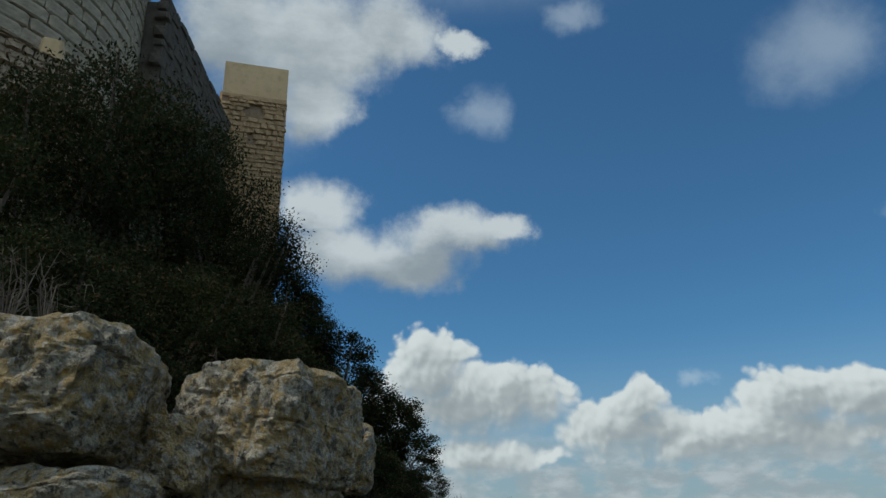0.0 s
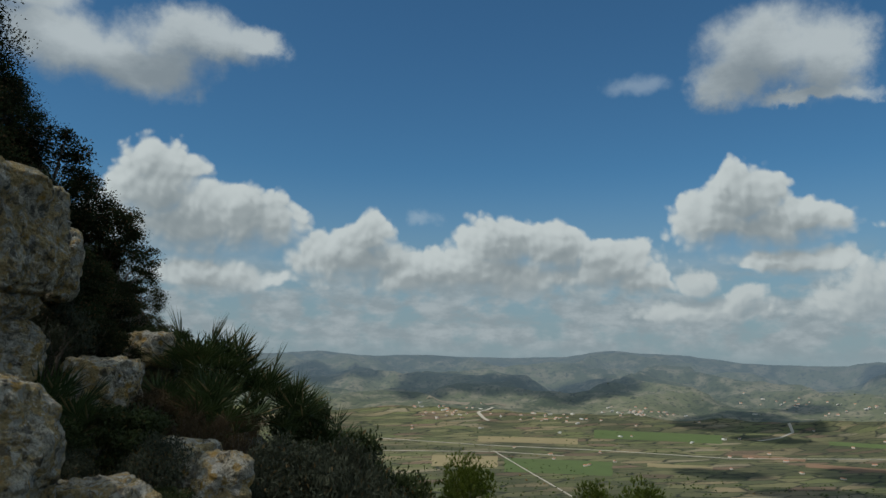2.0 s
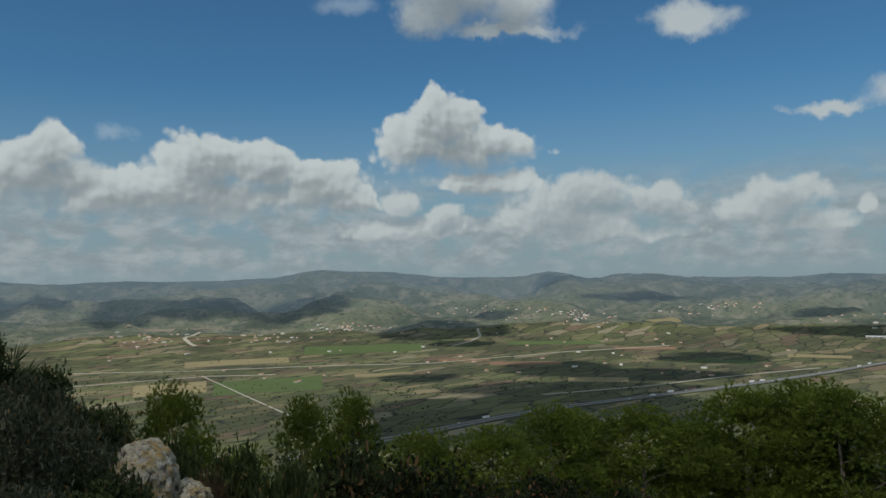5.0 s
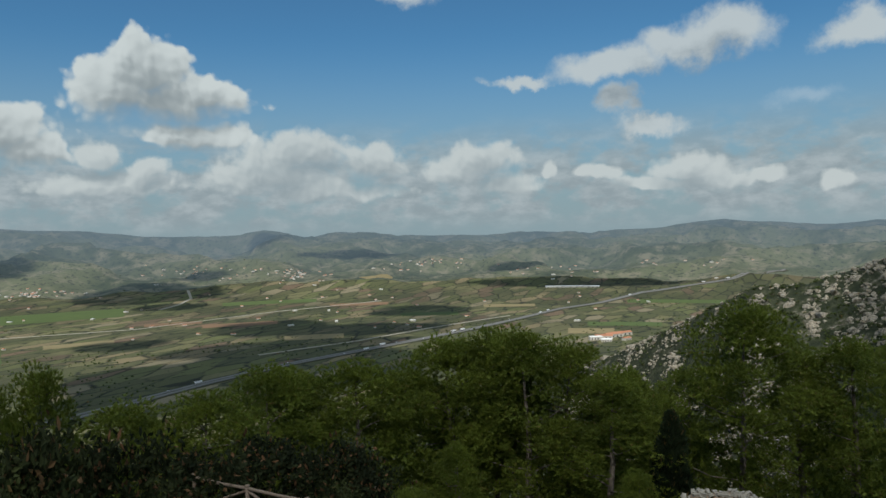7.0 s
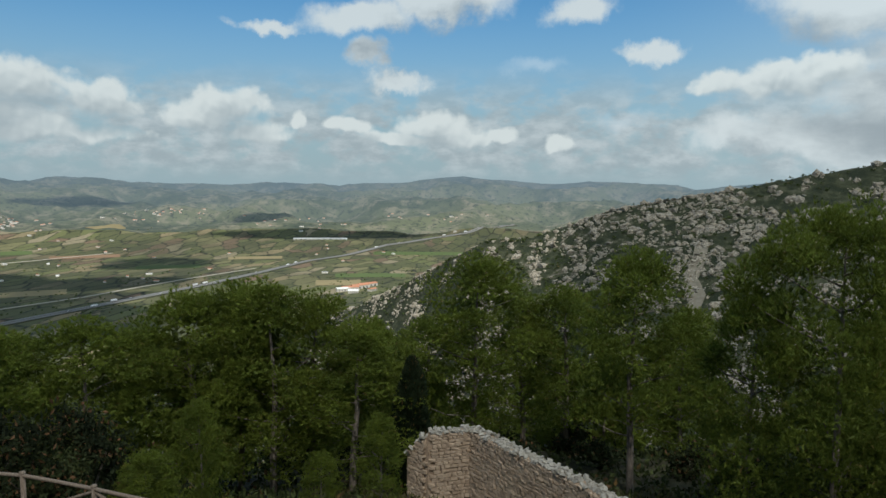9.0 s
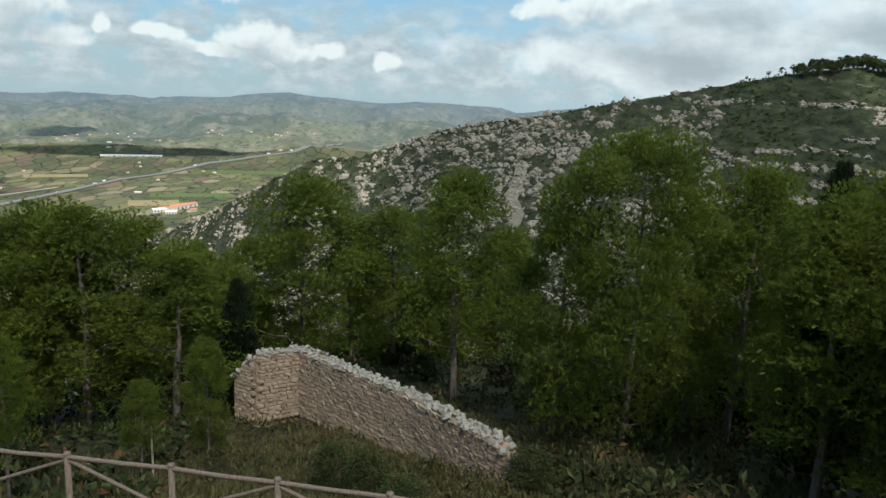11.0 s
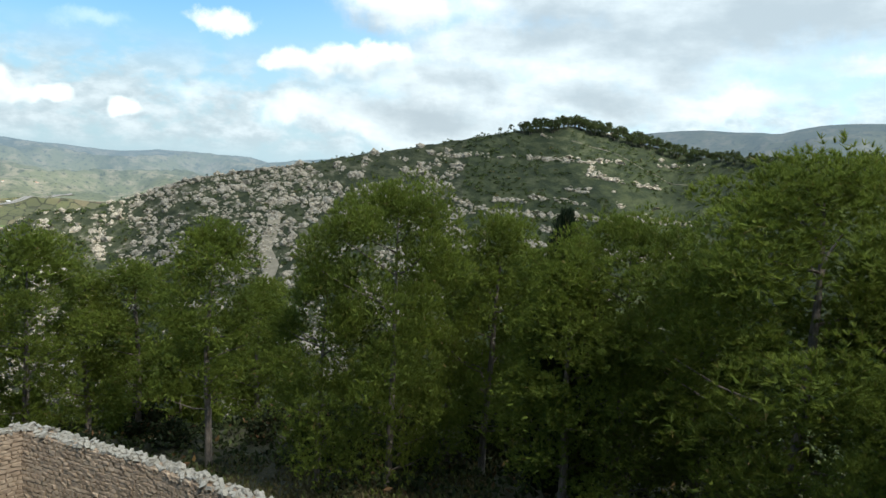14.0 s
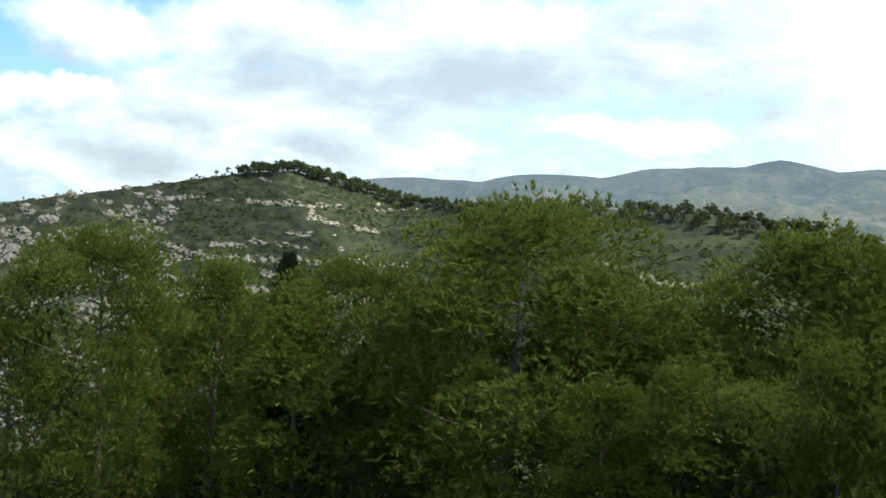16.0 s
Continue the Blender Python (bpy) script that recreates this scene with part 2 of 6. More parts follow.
def tube(points, radii, sides=7):
    """Vertices and quads of a bent, tapered round bar."""
    pts, vs, fs = [Vector([float(c) for c in p]) for p in points], [], []
    for i, (p, r) in enumerate(zip(pts, [float(x) for x in radii])):
        ahead = (pts[min(i + 1, len(pts) - 1)] - pts[max(i - 1, 0)]).normalized()
        side = ahead.orthogonal().normalized()
        up = ahead.cross(side)
        for j in range(sides):
            a = math.tau * j / sides
            vs.append(p + r * (math.cos(a) * side + math.sin(a) * up))
    for i in range(len(pts) - 1):
        for j in range(sides):
            a, b = i * sides + j, i * sides + (j + 1) % sides
            fs.append((a, b, b + sides, a + sides))
    return [tuple(v) for v in vs], fs


def join(pieces):
    vs, fs, k = [], [], 0
    for v, f in pieces:
        vs.append(np.asarray(v, np.float32).reshape(-1, 3))
        fs.append(np.asarray(f, np.int32) + k)
        k += len(vs[-1])
    return np.concatenate(vs), np.concatenate(fs)


def noise_np(p, seed=0, octaves=4, rough=0.5):
    """Value noise over rows of points, -1 to 1."""
    total, amp, norm = np.zeros(len(p)), 1.0, 0.0
    for o in range(octaves):
        q = p * 2.0**o + 17.3 * o + seed * 7.7
        i = np.floor(q).astype(np.int64)
        f = q - i
        f = f * f * (3 - 2 * f)
        v = np.zeros(len(p))
        for corner in range(8):
            c = np.array([corner & 1, corner >> 1 & 1, corner >> 2 & 1])
            h = (i + c) @ np.array([374761393, 668265263, 1274126177]) + seed * 1442695
            h = ((h ^ (h >> 13)) * 1274126177) & 0x7FFFFFFF
            h = (h ^ (h >> 16)) & 0xFFFF
            v += h / 32767.5 * np.prod(np.where(c, f, 1 - f), axis=1)
        total += amp * (v - 1)
        norm += amp
        amp *= rough
    return total / norm


# ---- materials ----
def material(name):
    m = bpy.data.materials.new(name)
    m.use_nodes = True
    n = Nodes(m.node_tree)
    b = n.add("ShaderNodeBsdfPrincipled", {"Roughness": 0.8, "Specular IOR Level": 0.2})
    n.add("ShaderNodeOutputMaterial", {0: b})
    return m, n, b


def bump(n, b, height, strength, distance):
    n.put(b.inputs["Normal"], n.add("ShaderNodeBump", {"Height": height, "Strength": strength, "Distance": distance}))


def leaf_material(name, dark, light, glow, gloss=0.5, clump=0.6, dry=(0.16, 0.10, 0.04), dryness=0.03):
    m, n, b = material(name)
    geo, tc = n.add("ShaderNodeNewGeometry"), n.add("ShaderNodeTexCoord")
    rnd = geo.outputs["Random Per Island"]
    patch = n.noise(tc.outputs["Object"], clump, 3.0, 0.6)
    c = n.mix(n.step(patch, 0.3, 0.72), (*dark, 1), (*light, 1))
    c = n.mix(n.math("MULTIPLY", rnd, 0.35), c, (*[v * 0.55 for v in dark], 1))
    c = n.mix(n.math("LESS_THAN", rnd, dryness), c, (*dry, 1))
    own = n.add("ShaderNodeObjectInfo").outputs["Random"]
    c = n.mix(n.math("MULTIPLY", own, 0.3), c, (*[0.75 * v for v in light], 1))
    n.put(b.inputs["Base Color"], c)
    n.put(b.inputs["Roughness"], gloss)
    b.inputs["Specular IOR Level"].default_value = 0.15
    t = n.add("ShaderNodeBsdfTranslucent", {0: n.mix(0.5, c, (*light, 1))})
    mixed = n.add("ShaderNodeMixShader", {0: glow, 1: b, 2: t})
    n.add("ShaderNodeOutputMaterial", {0: mixed}, is_active_output=True)
    return m


PINE_NEEDLES = leaf_material("pine_needles", (0.064, 0.092, 0.018), (0.200, 0.250, 0.038), 0.42, 0.6, 0.45)
FAR_NEEDLES = leaf_material("far_pine_needles", (0.030, 0.046, 0.015), (0.080, 0.106, 0.030), 0.2, 0.6, 0.2)
CYPRESS = leaf_material("cypress_leaves", (0.014, 0.024, 0.012), (0.034, 0.052, 0.022), 0.1, 0.6, 1.2)
OAK_LEAVES = leaf_material("evergreen_leaves", (0.009, 0.014, 0.006), (0.046, 0.060, 0.020), 0.15, 0.85, 0.75, (0.13, 0.07, 0.035), 0.09)
SHRUB_LEAVES = leaf_material("shrub_leaves", (0.030, 0.042, 0.016), (0.085, 0.105, 0.035), 0.2, 0.55, 1.8)
GREY_LEAVES = leaf_material("grey_shrub_leaves", (0.040, 0.047, 0.030), (0.100, 0.108, 0.068), 0.15, 0.6, 1.8)
PALM_LEAVES = leaf_material("palm_leaves", (0.028, 0.046, 0.016), (0.080, 0.110, 0.038), 0.2, 0.45, 2.0, (0.22, 0.16, 0.08), 0.08)
DRY_GRASS = leaf_material("dry_grass", (0.085, 0.080, 0.035), (0.230, 0.200, 0.100), 0.2, 0.7, 0.9, (0.30, 0.24, 0.13), 0.25)
BROWN_SCRUB = leaf_material("brown_scrub", (0.055, 0.038, 0.022), (0.130, 0.090, 0.045), 0.15, 0.7, 1.5)


def make_bark(name="pine_bark", pale=1.0):
    m, n, b = material(name)
    tc = n.add("ShaderNodeTexCoord").outputs["Object"]
    v = n.vec("MULTIPLY", tc, (1, 1, 0.25))
    f = n.noise(v, 14.0, 6.0, 0.65)
    n.put(b.inputs["Base Color"], n.vec("MULTIPLY", n.ramp(f, [(0.25, (0.06, 0.05, 0.042)), (0.55, (0.16, 0.135, 0.11)), (0.8, (0.32, 0.285, 0.25))]), (pale, pale, pale)))
    n.put(b.inputs["Roughness"], 0.9)
    bump(n, b, f, 0.8, 0.03)
    return m


def make_rock(name, scale=1.0, lichen=0.5, pale=(0.42, 0.40, 0.35), tone=1.0):
    """Weathered limestone: grey and pale blotches, black streaks, ochre lichen towards the top faces."""
    m, n, b = material(name)
    tc = n.add("ShaderNodeTexCoord").outputs["Object"]
    big, mid, small = n.noise(tc, 1.6 * scale, 5, 0.6), n.noise(tc, 9.0 * scale, 7, 0.72), n.noise(tc, 34.0 * scale, 5, 0.7)
    c = n.ramp(mid, [(0.40, (0.09, 0.08, 0.064)), (0.46, (0.40, 0.355, 0.27)), (0.52, (0.62, 0.55, 0.42)), (0.60, pale)])
    c = n.mix(n.step(big, 0.46, 0.60, 0.0, 0.7), c, n.ramp(small, [(0.43, (0.20, 0.185, 0.155)), (0.55, (0.66, 0.61, 0.50))]))
    yellow = n.math("MULTIPLY", n.step(n.noise(n.vec("ADD", tc, (9, 3, 5)), 4.2 * scale, 6, 0.72), 0.45, 0.54), lichen)
    c = n.mix(yellow, c, n.ramp(small, [(0.36, (0.33, 0.23, 0.095)), (0.5, (0.52, 0.40, 0.20)), (0.64, (0.58, 0.34, 0.10))]))
    white = n.step(n.noise(n.vec("ADD", tc, (2, 8, 1)), 10.0 * scale, 5, 0.74), 0.57, 0.61)
    c = n.mix(n.math("MULTIPLY", white, 0.8), c, (0.66, 0.64, 0.58, 1))
    black = n.step(n.noise(n.vec("MULTIPLY", tc, (1, 1, 0.35)), 7.0 * scale, 6, 0.74), 0.58, 0.64)
    c = n.mix(n.math("MULTIPLY", black, 0.7), c, (0.050, 0.046, 0.042, 1))
    spot = n.add("ShaderNodeTexVoronoi", {"Vector": n.vec("MULTIPLY_ADD", n.noise(tc, 16.0 * scale, 3, 0.6, colour=True), (0.09 / scale, 0.09 / scale, 0.09 / scale), tc), "Scale": 9.0 * scale, "Randomness": 1.0})
    key = n.add("ShaderNodeSeparateColor", {0: spot.outputs["Color"]})
    disc = n.step(n.math("ADD", spot.outputs["Distance"], n.math("MULTIPLY_ADD", small, 0.5, -0.25)), 0.42, 0.28)
    crust = n.ramp(key.outputs[0], [(0.0, (0.60, 0.58, 0.52)), (0.3, (0.075, 0.07, 0.062)), (0.55, (0.36, 0.35, 0.32)), (0.75, (0.50, 0.30, 0.07)), (0.85, (0.66, 0.64, 0.58))], "CONSTANT")
    c = n.mix(n.math("MULTIPLY", disc, 0.28 + 0.5 * min(lichen, 0.9)), c, crust)
    n.put(b.inputs["Base Color"], n.vec("MULTIPLY", c, (tone, tone, tone)))
    n.put(b.inputs["Roughness"], 0.92)
    grain = n.noise(tc, 80.0 * scale, 4, 0.7)
    h = n.math("ADD", n.math("MULTIPLY", n.noise(tc, 11.0 * scale, 6, 0.7), 1.4), n.math("ADD", n.math("MULTIPLY", small, 0.7), n.math("MULTIPLY", grain, 0.25)))
    bump(n, b, h, 1.0, 0.09 / scale)
    return m


BARK = make_bark()
ROCK = make_rock("lichened_limestone", 1.5, 0.85, (0.70, 0.64, 0.51))
HILL_ROCK = make_rock("hill_limestone", 0.12, 0.12, (0.46, 0.44, 0.40), 0.66)


def make_soil():
    m, n, b = material("slope_soil")
    tc = n.add("ShaderNodeTexCoord").outputs["Object"]
    f, g = n.noise(tc, 0.5, 6, 0.6), n.noise(tc, 6.0, 6, 0.65)
    c = n.mix(n.step(f, 0.35, 0.65), (0.026, 0.025, 0.014, 1), (0.050, 0.050, 0.024, 1))
    c = n.mix(n.step(g, 0.45, 0.75), c, (0.075, 0.066, 0.040, 1))
    n.put(b.inputs["Base Color"], c)
    bump(n, b, g, 0.8, 0.08)
    return m


def make_scrub():
    m, n, b = material("scrub_slope")
    tc = n.add("ShaderNodeTexCoord").outputs["Object"]
    f, g, h = n.noise(tc, 0.02, 5, 0.6), n.noise(tc, 0.25, 5, 0.65), n.noise(tc, 0.9, 4, 0.6)
    c = n.mix(n.step(g, 0.38, 0.62), (0.030, 0.036, 0.020, 1), (0.075, 0.076, 0.042, 1))
    c = n.mix(n.math("MULTIPLY", n.step(h, 0.52, 0.7), n.step(f, 0.35, 0.6)), c, (0.26, 0.245, 0.21, 1))
    n.put(b.inputs["Base Color"], c)
    bump(n, b, g, 0.6, 0.8)
    return m


def make_fields():
    """Farm land: long plots of green, straw and red earth, with dark hedges between."""
    m, n, b = material("farm_fields")
    tc = n.add("ShaderNodeTexCoord").outputs["Object"]
    turned = n.add("ShaderNodeMapping", {"Vector": tc, "Rotation": (0, 0, radians(33)), "Scale": (0.0095, 0.027, 0.0)}).outputs[0]
    turned = n.vec("ADD", turned, n.vec("SCALE", n.noise(tc, 0.004, 2, 0.5, colour=True)))
    cell = n.add("ShaderNodeTexVoronoi", {"Vector": turned, "Scale": 1.0, "Randomness": 0.8}, distance="CHEBYCHEV")
    key = n.add("ShaderNodeSeparateColor", {0: cell.outputs["Color"]})
    plot = n.ramp(key.outputs[0], [(0.0, (0.128, 0.144, 0.055)), (0.22, (0.172, 0.193, 0.067)), (0.42, (0.224, 0.222, 0.090)), (0.58, (0.143, 0.151, 0.062)), (0.70, (0.292, 0.251, 0.118)), (0.80, (0.224, 0.166, 0.090)), (0.87, (0.120, 0.136, 0.056)), (0.95, (0.329, 0.296, 0.156))], "CONSTANT")
    wide = n.noise(tc, 0.0022, 4, 0.6)
    plot = n.mix(n.step(wide, 0.45, 0.65, 0.0, 0.6), plot, (0.062, 0.070, 0.034, 1))
    rows = n.noise(n.vec("MULTIPLY", turned, (1, 14, 0)), 6.0, 4, 0.7)
    plot = n.mix(n.step(rows, 0.45, 0.7, 0.0, 0.3), plot, (0.055, 0.060, 0.030, 1))
    edge = n.add("ShaderNodeTexVoronoi", {"Vector": turned, "Scale": 1.0, "Randomness": 0.8}, feature="DISTANCE_TO_EDGE").outputs["Distance"]
    plot = n.mix(n.math("MULTIPLY", n.step(edge, 0.10, 0.0), n.step(n.noise(tc, 0.03, 3, 0.6), 0.35, 0.55)), plot, (0.026, 0.034, 0.018, 1))
    speck = n.step(n.noise(tc, 0.055, 4, 0.75), 0.60, 0.68)
    plot = n.mix(n.math("MULTIPLY", speck, 0.75), plot, (0.024, 0.032, 0.016, 1))
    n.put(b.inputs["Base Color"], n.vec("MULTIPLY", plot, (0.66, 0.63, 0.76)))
    n.put(b.inputs["Roughness"], 0.95)
    return m


def make_distance(name="distant_hills", reach=(2500.0, 4600.0, 0.05, 0.72), haze_colour=(0.185, 0.270, 0.345)):
    """Wooded hills kilometres away, their blue haze painted on as emission."""
    m, n, b = material(name)
    tc = n.add("ShaderNodeTexCoord").outputs["Object"]
    f, g, h = n.noise(tc, 0.0022, 6, 0.62), n.noise(tc, 0.012, 5, 0.65), n.noise(tc, 0.05, 4, 0.7)
    c = n.mix(n.step(f, 0.36, 0.64), (0.060, 0.078, 0.042, 1), (0.150, 0.165, 0.085, 1))
    c = n.mix(n.step(g, 0.46, 0.64, 0.0, 0.8), c, (0.250, 0.235, 0.150, 1))
    c = n.mix(n.step(h, 0.53, 0.62, 0.0, 0.75), c, (0.026, 0.036, 0.026, 1))
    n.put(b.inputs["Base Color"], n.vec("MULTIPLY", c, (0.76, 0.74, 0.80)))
    n.put(b.inputs["Roughness"], 1.0)
    # haze emission is blended into the surface more strongly further out
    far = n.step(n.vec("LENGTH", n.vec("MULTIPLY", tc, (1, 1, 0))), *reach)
    haze_glow = n.add("ShaderNodeEmission", {0: (*haze_colour, 1), 1: 1.0})
    n.add("ShaderNodeOutputMaterial", {0: n.add("ShaderNodeMixShader", {0: far, 1: b, 2: haze_glow})}, is_active_output=True)
    return m


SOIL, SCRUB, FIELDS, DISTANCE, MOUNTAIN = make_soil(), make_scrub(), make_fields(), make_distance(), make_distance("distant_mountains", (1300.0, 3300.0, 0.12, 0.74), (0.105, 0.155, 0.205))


def make_hillside(name, bareness, low=(0.017, 0.023, 0.012), high=(0.042, 0.048, 0.024)):
    m, n, b = material(name)
    tc = n.add("ShaderNodeTexCoord").outputs["Object"]
    f, g, h = n.noise(tc, 0.012, 5, 0.6), n.noise(tc, 0.12, 6, 0.68), n.noise(tc, 0.5, 4, 0.65)
    green = n.mix(n.step(g, 0.4, 0.62), (*low, 1), (*high, 1))
    bare = n.mix(n.step(h, 0.4, 0.65), (0.07, 0.062, 0.046, 1), (0.18, 0.168, 0.14, 1))
    c = n.mix(n.math("MULTIPLY", n.step(g, 0.53, 0.63), n.step(f, 0.42, 0.64, 0.12 * bareness, 0.9 * bareness)), green, bare)
    n.put(b.inputs["Base Color"], c)
    n.put(b.inputs["Roughness"], 0.95)
    bump(n, b, n.math("ADD", g, n.math("MULTIPLY", h, 0.5)), 0.8, 1.2)
    return m


HILLSIDE, GREEN_SIDE = make_hillside("rocky_hillside", 1.0), make_hillside("scrubby_hillside", 0.22, (0.014, 0.021, 0.010), (0.034, 0.043, 0.018))


# ---- the land ----
RINGS = (0.0, 1.6, 4.0, 7.0, 10.0, 14.0, 20.0, 28.0, 45.0, 120.0, 250.0, 850.0, 2300.0)
VALLEY = -250.0
SLOPES = {
    -180: (-1.65, -1.8, -4.0, -6.0, -7.0, -7.8, -9.8, -11.8, -17.0, -45.0, -70.0, -100.0, -150.0),
    -150: (-1.65, -1.6, -0.8, 0.5, 2.0, 4.0, 7.0, 9.0, 12.0, 10.0, -40.0, -180.0, -250.0),
    -10: (-1.65, -1.6, -1.2, 0.2, 1.8, 3.5, 5.0, 6.0, 4.0, -20.0, -80.0, -250.0, -250.0),
    0: (-1.65, -1.6, -1.2, -0.35, 0.2, 0.0, -1.5, -6.0, -14.0, -42.0, -90.0, -250.0, -250.0),
    10: (-1.65, -1.7, -1.6, -1.2, -1.6, -3.5, -7.5, -12.0, -19.0, -45.0, -92.0, -250.0, -250.0),
    20: (-1.65, -1.9, -2.2, -2.3, -3.6, -6.0, -10.0, -14.0, -20.0, -45.0, -92.0, -250.0, -250.0),
    34: (-1.65, -1.9, -4.2, -6.2, -7.0, -7.6, -11.0, -15.0, -20.0, -45.0, -92.0, -250.0, -250.0),
    52: (-1.65, -1.9, -4.2, -6.2, -6.9, -7.3, -8.8, -13.8, -19.0, -46.0, -95.0, -240.0, -250.0),
    72: (-1.65, -1.8, -4.0, -6.2, -7.0, -8.2, -11.6, -14.0, -18.0, -48.0, -100.0, -220.0, -250.0),
    100: (-1.65, -1.8, -4.0, -6.2, -7.0, -8.8, -12.6, -14.2, -16.8, -50.0, -110.0, -190.0, -250.0),
    150: (-1.65, -1.8, -4.0, -6.0, -7.0, -7.8, -9.8, -11.8, -17.0, -45.0, -70.0, -100.0, -150.0),
    180: (-1.65, -1.8, -4.0, -6.0, -7.0, -7.8, -9.8, -11.8, -17.0, -45.0, -70.0, -100.0, -150.0),
}
# crest of the rocky hill: azimuth, elevation, distance
HILL = ((66, -15.0, 1000), (72, -11.8, 900), (77.6, -10.2, 760), (83.3, -7.4, 640), (87.7, -5.0, 560), (91.5, -4.6, 540), (97.4, -2.4, 530), (104.2, -1.0, 540), (112.7, 0.75, 560), (119.3, 2.15, 580), (122.6, 2.85, 600), (126.5, 3.3, 610), (130, 2.7, 600), (134, 1.75, 590), (137, 1.4, 560), (140, 1.35, 520), (144, 1.6, 460), (149, 2.0, 420), (152, 1.8, 390), (155, 1.6, 370), (158, 1.7, 360), (161, 1.3, 350), (164, 0.8, 340), (167, 0.2, 320), (170, -0.2, 300), (178, -3.0, 300))
# skyline of the far land: azimuth, elevation, distance
SKYLINE = (
    (-60, 0.0, 4600), (8, -0.04, 4600), (11.4, 0.23, 4600), (14.4, -0.15, 4600), (18.8, 0.01, 4600), (23.6, -0.13, 4600), (30.1, 0.06, 4600), (31.8, 0.3, 4600), (33.5, 0.58, 4600), (35.5, 0.4, 4600), (38.4, 0.32, 4600), (43, -0.29, 4600), (46.6, -0.35, 4600), (49.2, -0.34, 4600), (51, 0.05, 4500), (52.8, -0.19, 4500), (54.1, -0.69, 4500),
    (56.8, -0.24, 4600), (59.8, -0.38, 4600), (61.2, -0.66, 4600), (68.5, -0.83, 4600), (70.8, -0.55, 4600), (76.5, -0.8, 4600), (79, -0.52, 4600), (81.4, -0.55, 4600), (83.4, -0.2, 4600), (85.8, 0.05, 4600), (88.2, -0.2, 4600), (93, -0.5, 4600), (95.6, -0.25, 4600), (102, -0.45, 4600),
)
MOUNTAINS = ((103.2, -0.75, 4600), (115, 0.5, 4000), (133.3, 3.16, 3300), (135.7, 3.4, 3250), (141, 3.3, 3200), (142.6, 3.8, 3200), (145, 4.2, 3200), (149.1, 4.2, 3200), (150.4, 4.05, 3200), (153.5, 4.95, 3200), (158.3, 5.22, 3200), (160.4, 5.28, 3200), (162.4, 5.8, 3200), (163.5, 5.78, 3200), (164.9, 5.4, 3200), (166.6, 5.0, 3200), (169.2, 5.32, 3200), (178, 4.0, 3200), (190, -3, 3200))


def land(az, r):
    """Height of the land at azimuth (degrees) and distance, over arrays."""
    az, r = np.asarray(az, float), np.asarray(r, float)
    keys = sorted(SLOPES)
    lr = np.log1p(r)
    stack = np.stack([np.interp(lr, np.log1p(RINGS), SLOPES[k]).ravel() for k in keys])
    i = np.clip(np.searchsorted(keys, az, side="right") - 1, 0, len(keys) - 2)
    lo, hi = np.take(keys, i), np.take(keys, i + 1)
    w = np.clip((az - lo) / (hi - lo), 0, 1)
    pick = np.arange(stack.shape[1])
    z = stack[i.ravel(), pick].reshape(r.shape) * (1 - w) + stack[i.ravel() + 1, pick].reshape(r.shape) * w
    p = np.stack([r * np.sin(np.radians(az)), r * np.cos(np.radians(az)), np.zeros_like(r)], -1).reshape(-1, 3)
    # rough ground near by
    near = noise_np(p * 0.5, 3, 4).reshape(r.shape) * np.interp(r, (0, 2, 6, 40, 300, 850), (0, 0.05, 0.25, 0.6, 4.0, 0.0))
    z = z + near
    # rocky hill
    ha, he, hd = np.array(HILL).T
    d, e = np.interp(az, ha, hd), np.interp(az, ha, he)
    crest = d * np.tan(np.radians(e))
    face = np.interp(az, (66, 84, 92, 135, 150, 178), (0.30, 0.36, 0.46, 0.46, 0.36, 0.30))
    rough = noise_np(p * 0.018, 5, 5).reshape(r.shape) * np.clip(np.abs(r - d) / 60, 0.12, 1) * 9
    gap = r - d
    hill = crest + np.where(gap < 0, gap * face - 6 * (1 - np.exp(gap / 60)), -gap * 0.30) + rough
    inside = np.clip((az - 62) / 8, 0, 1) * np.clip((184 - az) / 6, 0, 1)
    hill = np.where(inside > 0, hill, -999)
    bottom = np.minimum(z, 0)
    z = np.where((hill > z) & (r > 120), z + (hill - z) * inside, z)
    # far hills
    sa, se, sd = np.array(SKYLINE + MOUNTAINS).T
    d, e = np.interp(az, sa, sd), np.interp(az, sa, se)
    top = d * np.tan(np.radians(e)) + 5 * noise_np(np.stack([az.ravel() * 1.4, az.ravel() * 0, az.ravel() * 0], -1), 33, 3).reshape(r.shape)
    start = np.where(az > 112, 1300.0, 2300.0)
    u = np.clip((r - start) / (d - start), 0, None)
    rise = VALLEY + (top - VALLEY) * np.clip(u, 0, 1) ** 1.25
    ridged = 1 - np.abs(noise_np(p * np.array([0.0021, 0.0021, 0]), 9, 5)).reshape(r.shape) * 2
    rise = rise + (ridged - 0.55) * 150 * np.clip((u - 0.16) * 4, 0, 1) * np.clip((1.0 - u) * 5, 0.03, 1) * (0.5 + 0.5 * np.clip(u, 0, 1))
    rise = np.where(u > 1, top - (r - d) * 0.6, rise)
    return np.where(r > start, np.maximum(z, rise), z)


def height(x, y):
    return float(land(np.array([math.degrees(math.atan2(x, y))]), np.array([math.hypot(x, y)]))[0])


def on_land(az, r, sink=0.0):
    return polar(az, r, float(land(np.array([az]), np.array([r]))[0]) - sink)


